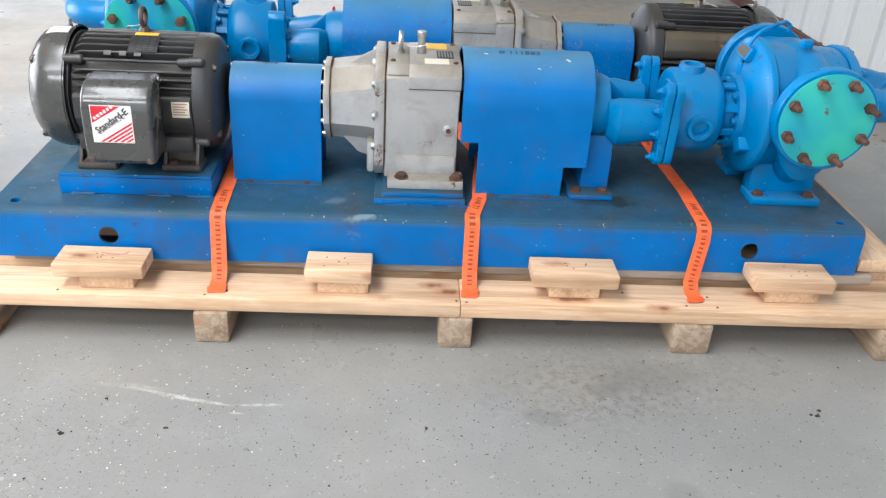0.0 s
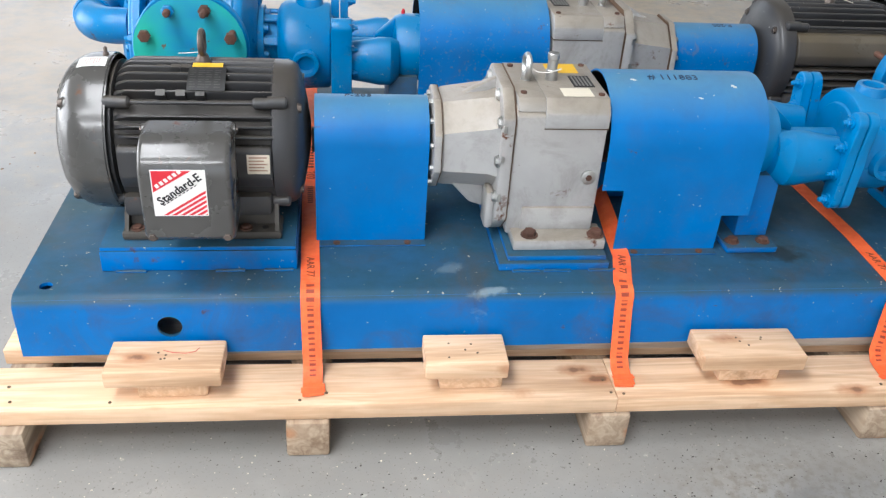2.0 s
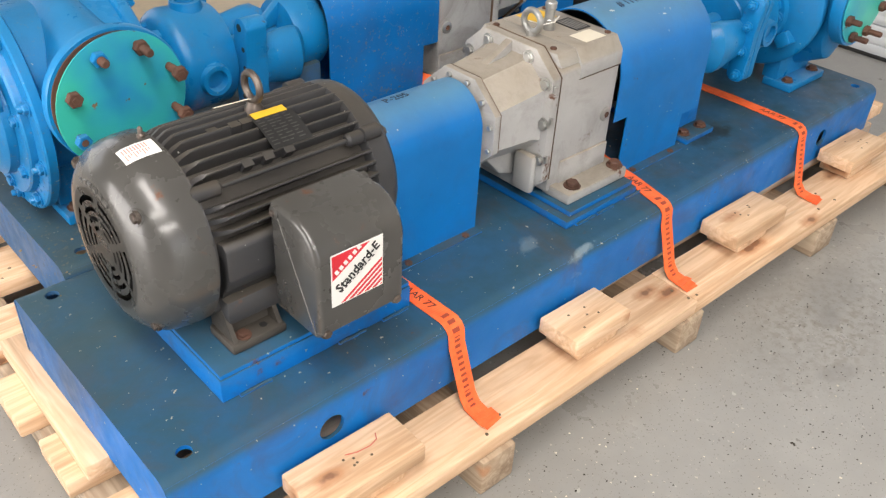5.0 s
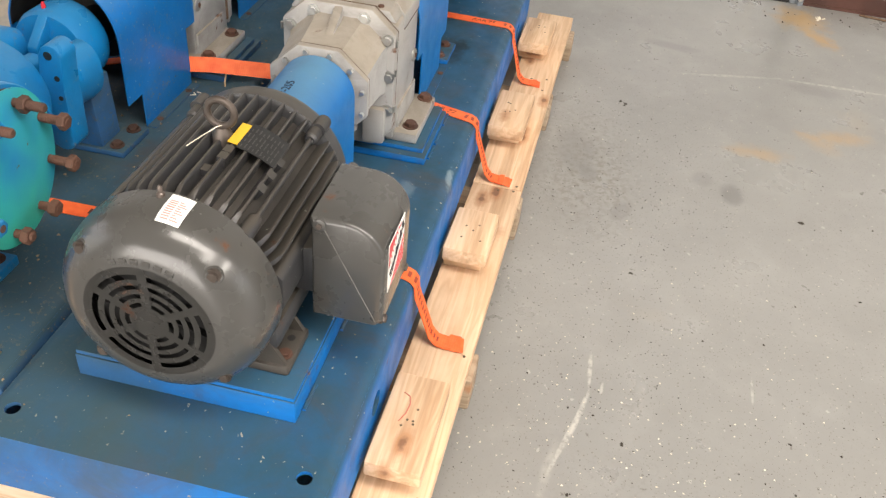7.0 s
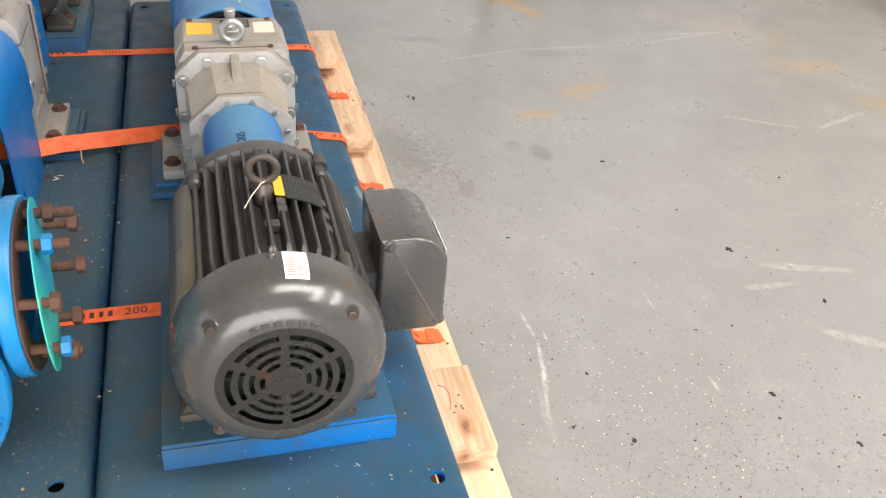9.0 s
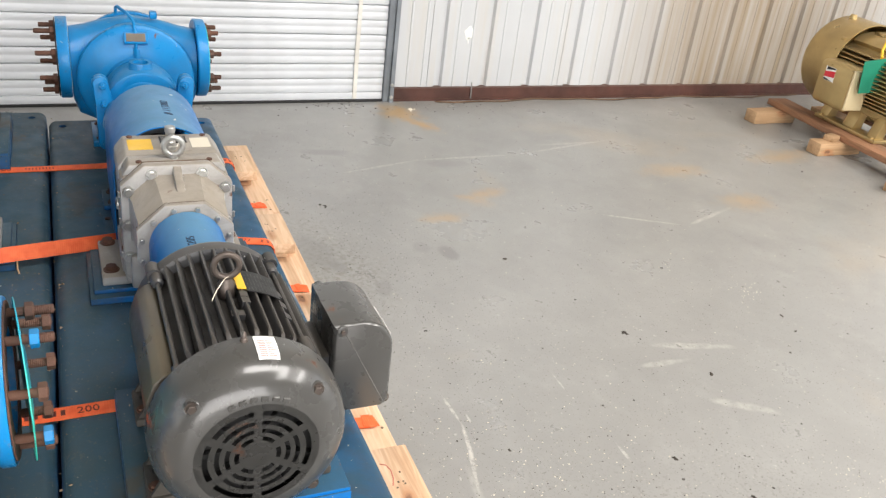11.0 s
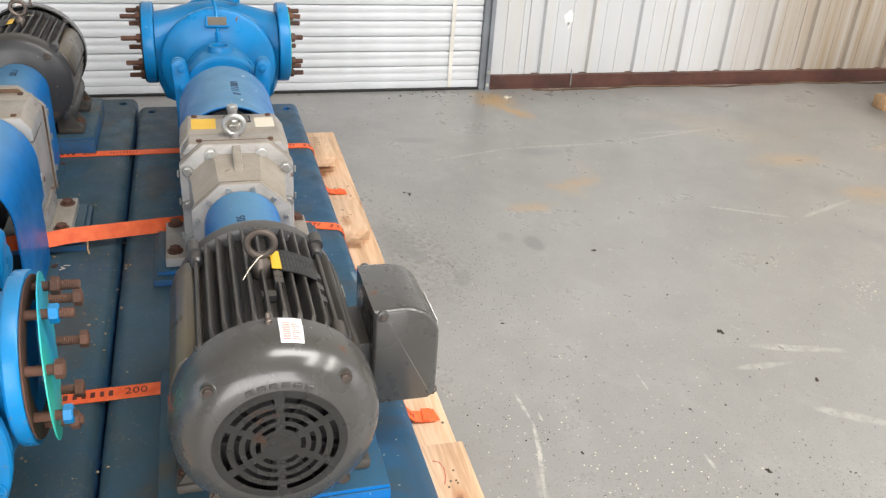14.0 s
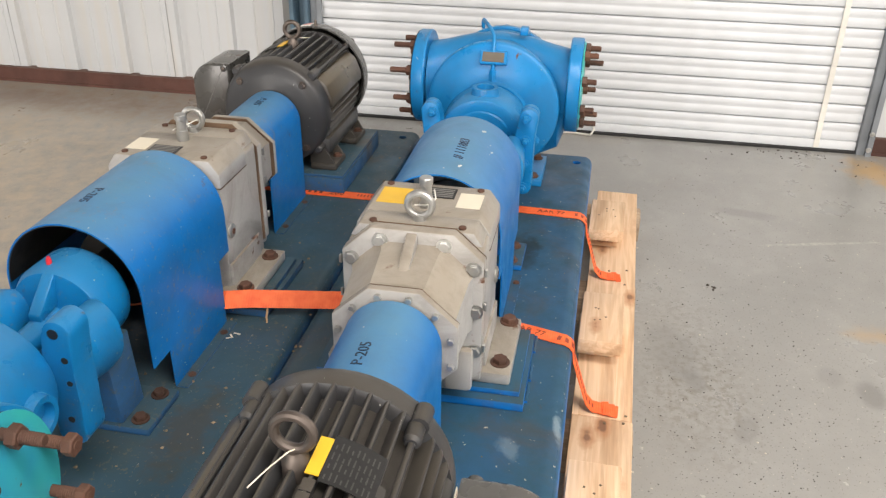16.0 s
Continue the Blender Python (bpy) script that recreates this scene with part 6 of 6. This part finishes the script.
def gold_motor():
    at = (1.46, -1.76, 0.0)
    M = Matrix.Translation((1.46, -1.76, 0.0848)) @ Matrix.Rotation(radians(-4), 4, "Z") @ Matrix.Scale(0.865, 4)

    def P(bm):
        bmesh.ops.transform(bm, matrix=M, verts=bm.verts[:])
        return bm

    for x in (1.895, 1.365, 0.815):
        for ya, yb in ((-1.61, -1.29), (-2.14, -1.82)):
            bm = B()
            box(bm, (x - 0.047, ya, 0.0), (x + 0.047, yb, 0.0755), 0.006)
            solid("timber", bm, PINE_OLD, "short pine block under a plank of the gold motor", "timber", "timbers under the motor")
    for y, lab in ((-1.53, "brown plank that carries the gold motor"), (-1.98, "brown plank under the far feet of the gold motor")):
        bm = B()
        box(bm, (0.76, y - 0.07, 0.076), (2.0, y + 0.07, 0.113), 0.005, turn=Matrix.Rotation(radians(-4), 4, "Z"))
        solid("timber", bm, REDWOOD, lab, "timber", "timbers under the motor")
    for x, y in ((1.37, -1.405), (0.82, -1.375)):
        bm = B()
        box(bm, (x - 0.03, y - 0.045, 0.0758), (x + 0.03, y + 0.03, 0.106), 0.004, turn=Matrix.Rotation(radians(12), 4, "Z"))
        solid("wedge_block", bm, PINE_OLD, "small pine wedge beside the brown plank", "wood block", "wedges on the timbers")
    g = thing("gold_motor", (at[0], at[1], 0.1135), "gold painted finned electric motor on brown timbers beside the wall", "motor")
    ax = (0.0, 0.385)
    bm = B()
    lathe(bm, [(-0.36, 0.10), (-0.355, 0.20), (-0.34, 0.21), (0.24, 0.21), (0.25, 0.20)], "x", ax, 48)
    # smooth upper shell and flat plates that stand out of the flanks
    curved_patch(bm, -0.33, 0.20, -38, 38, 0.20, ax, 14, 0.045)
    for k in range(13):
        z = 0.215 + 0.026 * k
        half = math.sqrt(max(0.0, 0.275 ** 2 - (z - ax[1]) ** 2))
        for sd in (-1, 1):
            ya, yb = sorted((sd * 0.10, sd * half))
            box(bm, (-0.335, ya, z - 0.0035), (0.20, yb, z + 0.0035), 0.002, 1)
    frame_ob = part("finned_frame", P(bm), GOLD, g)
    for x, a in ((-0.27, 0.0), (-0.02, 0.0), (0.10, 0.0)):
        bm = B()
        box(bm, (x - 0.045, -0.045, 0.60), (x + 0.045, 0.045, 0.645), 0.008)
        part("casting_boss", P(bm), GOLD, frame_ob)
    bm = B()
    rim = [(0.155, 0.300), (0.42, 0.300), (0.452, 0.285), (0.470, 0.245), (0.474, 0.0), (0.468, 0.0), (0.464, 0.240), (0.447, 0.279), (0.418, 0.293), (0.155, 0.293)]
    lathe(bm, rim, "x", ax, 56, closed=True, caps=False)
    fan_cover = part("fan_cover", P(bm), GOLD, g, "smooth gold fan cover with an open rim")
    for a in (40, 140, 320, 220):
        y, z = 0.292 * math.cos(radians(a)), ax[1] + 0.292 * math.sin(radians(a))
        bm = B()
        lathe(bm, [(0.185, 0.016), (0.215, 0.016), (0.22, 0.010)], "x", (y, z), 12)
        part("lug", P(bm), GOLD, fan_cover)
    bm = B()
    lathe(bm, [(-0.335, 0.236), (-0.36, 0.240), (-0.385, 0.225), (-0.400, 0.19), (-0.43, 0.10), (-0.44, 0.05), (-0.442, 0.0)], "x", ax, 48)
    bell = part("end_bell", P(bm), GOLD, g)
    for k in range(46):
        a = 2 * math.pi * k / 46
        u, n = Vector((0, math.cos(a), math.sin(a))), Vector((0, -math.sin(a), math.cos(a)))
        base = Vector((0, *ax))
        prof = ((-0.325, 0.225), (-0.325, 0.262), (-0.372, 0.262), (-0.402, 0.235), (-0.436, 0.130), (-0.440, 0.100), (-0.39, 0.10))
        bm = B()
        loft(bm, [[base + Vector((x, 0, 0)) + u * r + n * w for x, r in prof] for w in (-0.0042, 0.0042)])
        part("rib", P(bm), GOLD, bell)
    for a in (40, 140, 320, 220):
        y, z = 0.262 * math.cos(radians(a)), ax[1] + 0.262 * math.sin(radians(a))
        bm = B()
        lathe(bm, [(-0.33, 0.022), (-0.375, 0.022), (-0.379, 0.012), (-0.379, 0.0)], "x", (y, z), 14)
        part("lug", P(bm), GOLD, bell)
    bm = B()
    prism(bm, [(0.235, 0.19), (0.36, 0.17), (0.385, 0.19), (0.385, 0.43), (0.36, 0.46), (0.225, 0.46)], "x", -0.12, 0.17, 0.022)
    part("terminal_box", P(bm), GOLD, g)
    bm = B()
    box(bm, (-0.135, 0.235, 0.192), (-0.121, 0.382, 0.452), 0.004)
    part("terminal_box_lid", P(bm), GOLD_LIT, g, "lid of the terminal box, its gold paled to paint in the light")
    bm = B()
    box(bm, (0.02, 0.3855, 0.33), (0.11, 0.3865, 0.42))
    part("sticker", P(bm), WHITE, g, "square red, black and white sticker")
    bm = B()
    prism(bm, [(0.02, 0.36), (0.11, 0.35), (0.11, 0.385), (0.02, 0.40)], "y", 0.3865, 0.3872)
    part("sticker_red", P(bm), RED, g)
    bm = B()
    prism(bm, [(0.03, 0.332), (0.108, 0.332), (0.108, 0.345)], "y", 0.3865, 0.3872)
    part("sticker_black", P(bm), INK, g)
    bm = B()
    prism(bm, [(0.022, 0.418), (0.022, 0.412), (0.1, 0.397), (0.1, 0.418)], "y", 0.3865, 0.3872)
    part("sticker_black", P(bm), INK, g)
    zf = 0.0338
    for s in (-1, 1):
        bm = B()
        a, b = sorted((s * 0.135, s * 0.245))
        box(bm, (-0.33, a, zf), (0.23, b, zf + 0.026), 0.006)
        for xa, xb, lean in ((-0.33, -0.255, 0.02), (-0.11, -0.01, 0.0), (0.15, 0.23, -0.02)):
            prism(bm, [(s * 0.225, zf + 0.024), (s * 0.150, zf + 0.024), (s * 0.120, 0.24), (s * 0.165, 0.24)], "x", xa + lean, xb + lean, 0.004)
        box(bm, (-0.32, min(s * 0.13, s * 0.185), 0.165), (0.22, max(s * 0.13, s * 0.185), 0.225), 0.008)
        foot = part("foot", P(bm), GOLD, g, "cast foot with openings")
        for x in (-0.29, 0.19):
            bm = B()
            hexbolt(bm, (x, s * 0.232, zf + 0.026), "z", 1, 0.012, 0.010)
            part("foot_bolt", P(bm), GOLD, foot)
    bm = B()
    torus(bm, (-0.02, 0.0, 0.672), 0.026, 0.008, "x")
    part("lifting_eye", P(bm), GOLD, g)
    bm = B()
    lathe(bm, [(0.672, 0.03), (0.706, 0.02), (0.708, 0.0)], "z", (0.36, 0.05), 14)
    part("vent_plug", P(bm), GOLD, g)
    bm = B()
    prism(bm, [(0.185, 0.335), (0.365, 0.325), (0.395, 0.530), (0.225, 0.555)], "x", -0.19, -0.188)
    part("tag", P(bm), GREEN_CARD, g, "green card tag on a yellow tie")
    bm = B()
    tube(bm, [M.inverted() @ (M @ Vector((-0.17, 0.25, 0.55))), (-0.10, 0.19, 0.58), (-0.05, 0.12, 0.64), (-0.02, 0.03, 0.66)], 0.009, 8)
    part("tie", P(bm), YELLOW, g, "yellow plastic tie")
    return g


gold_motor()

# ---- small things by the wall ----
bm = B()
tube(bm, [(2.385, 2.21, 0.006), (2.372, 2.17, 0.006), (2.378, 2.12, 0.006), (2.365, 2.07, 0.006), (2.352, 2.05, 0.012), (2.368, 2.035, 0.03), (2.385, 2.045, 0.05)], 0.005, 8)
solid("rope_end", bm, CORD, "short end of pale rope on the floor by the roll-up door", "rope")
bm = B()
prism(bm, [(0.43 + (0.030 + 0.006 * math.sin(k * 2.3)) * math.cos(k * math.pi / 7), 0.385 + (0.036 + 0.006 * math.cos(k * 1.7)) * math.sin(k * math.pi / 7)) for k in range(14)], "x", WX - 0.0015, WX)
prism(bm, [(0.424, 0.36), (0.436, 0.36), (0.432, 0.325), (0.428, 0.32)], "x", WX - 0.0015, WX)
solid("paint_blot", bm, WHITE, "white paint blot that runs down the wall sheet", "paint blot")
bm = B()
tube(bm, [(WX - 0.034, 0.385, 0.012), (WX - 0.034, 0.388, 0.09), (WX - 0.030, 0.386, 0.105)], 0.004, 8)
solid("wall_peg", bm, ZINC, "small grey metal peg on the wall base", "peg")

bm = B()
tube(bm, [(WX - 0.062 - 0.016 * math.sin(k * 0.7) - 0.010 * math.sin(k * 1.9), 0.62 - 0.11 * k, 0.0055) for k in range(26)], 0.005, 6)
solid("cable", bm, SEAM, "thin brown cable lying along the wall base", "cable")
bm = B()
tube(bm, [(0.190, 2.700, 0.3065), (0.197, 2.703, 0.318), (0.206, 2.702, 0.336)], 0.0024, 6)
solid("wood_splinter", bm, PINE_OLD, "pale wood splinter leaning by the gearbox foot", "splinter")
bm = B()
for k, (x, y) in enumerate(((0.119, 2.772), (0.128, 2.757), (0.137, 2.748), (0.118, 2.757))):
    box(bm, (x - 0.008, y - 0.002, 0.3040 + 0.001 * k), (x + 0.008, y + 0.002, 0.3048 + 0.001 * k), 0.0003, 1, turn=Matrix.Rotation(0.7 * k, 4, "Z"))
solid("paper_scrap", bm, CREAM, "torn scrap of pale paper on the dusty skid deck", "paper scrap")

# ---- litter on the floor ----


def litter():
    rnd = random.Random(11)
    bm = B()

    def crumb(x, y, r, z=0.0):
        pts = []
        for k in range(5):
            a = 2 * math.pi * k / 5 + rnd.random()
            q = r * rnd.uniform(0.6, 1.2)
            pts.append((x + q * math.cos(a), y + q * math.sin(a)))
        lo = [bm.verts.new((u, v, z + 0.0003)) for u, v in pts]
        hi = bm.verts.new((x + r * 0.2, y, z + r * rnd.uniform(0.5, 1.0)))
        for k in range(5):
            bm.faces.new((lo[k], lo[(k + 1) % 5], hi))
        bm.faces.new(lo)

    for k in range(2000):
        crumb(rnd.uniform(-2.6, 2.3), rnd.uniform(-2.2, 1.88), 0.0010 + 0.0028 * rnd.random() ** 3)
    for k in range(700):
        crumb(rnd.gauss(0.45, 0.45), rnd.gauss(1.62, 0.16), rnd.uniform(0.0009, 0.0024))
    for k in range(500):
        crumb(rnd.gauss(-0.8, 0.28), rnd.gauss(1.3, 0.30), rnd.uniform(0.0010, 0.0026))
    for k in range(34):
        crumb(2.34 - abs(rnd.gauss(0, 0.12)), rnd.uniform(0.2, 1.6), rnd.uniform(0.002, 0.006))
    for x, y, r in ((1.101, 1.621, 0.007), (1.114, 1.635, 0.007), (0.542, 1.074, 0.009), (-0.023, 0.901, 0.010), (-0.603, 1.117, 0.009), (-0.786, 0.999, 0.008), (-0.297, 0.750, 0.009), (0.138, 1.557, 0.005), (1.138, -1.001, 0.008), (-0.055, 0.237, 0.008), (-0.156, 0.262, 0.005), (-0.261, 0.385, 0.005), (0.354, 0.478, 0.006), (-0.453, 1.551, 0.005), (-0.673, 1.527, 0.007), (-0.611, 1.648, 0.005), (-0.678, 1.149, 0.004), (-0.773, 0.925, 0.005), (0.208, 0.956, 0.004), (1.087, 1.622, 0.006)):
        for j in range(4):
            crumb(x + rnd.uniform(-0.7, 0.7) * r, y + rnd.uniform(-0.7, 0.7) * r, r * rnd.uniform(0.5, 0.9))
    for k in range(26):
        crumb(2.33 + rnd.gauss(0, 0.04), 1.165 + rnd.gauss(0, 0.08), rnd.uniform(0.002, 0.007))
    solid("floor_litter", bm, LITTER, "dark grit and crumbs scattered on the floor", "grit", kind="stuff", at=(0, 0, 0))
    bm = B()
    for k in range(1100):
        crumb(rnd.uniform(-2.4, 2.3), rnd.uniform(-2.0, 1.88), 0.0009 + 0.0024 * rnd.random() ** 3)
    for cx, cy, sp, num in ((0.139, 0.259, 0.05, 40), (-0.843, 0.635, 0.05, 40), (0.357, 0.47, 0.02, 8), (-0.75, 1.5, 0.25, 260), (-0.30, 1.75, 0.25, 90)):
        for k in range(num):
            crumb(cx + rnd.gauss(0, sp), cy + rnd.gauss(0, sp), rnd.uniform(0.0012, 0.0030))
    for k in range(14):
        crumb(2.24 + rnd.gauss(0, 0.015), 0.815 + rnd.gauss(0, 0.022), rnd.uniform(0.004, 0.009))
    solid("pale_litter", bm, CREAM, "pale chips scattered on the floor", "grit", kind="stuff", at=(0, 0, 0))
    bm = B()
    for k in range(420):
        crumb(rnd.gauss(0.0, 0.6), 2.60 + 0.30 * rnd.random() ** 1.5, 0.0007 + 0.0045 * rnd.random() ** 4, 0.3035)
    for k in range(150):
        crumb(rnd.gauss(0.10, 0.16), 2.775 + abs(rnd.gauss(0, 0.012)), 0.0008 + 0.004 * rnd.random() ** 3, 0.3035)
    for k in range(30):
        crumb(rnd.uniform(-0.95, 1.3), rnd.uniform(2.05, 2.6), rnd.uniform(0.001, 0.0025), 0.3035)
    solid("wood_crumbs", bm, CRUMB, "tan wood crumbs on the blue skid decks", "crumbs", kind="stuff", at=(0, 0, 0.303))


CRUMB = paint("wood_crumb", (0.26, 0.185, 0.115), 0.8, var=0.3)
LITTER = paint("dark_grit", (0.05, 0.04, 0.03), 0.8, var=0.3)
litter()
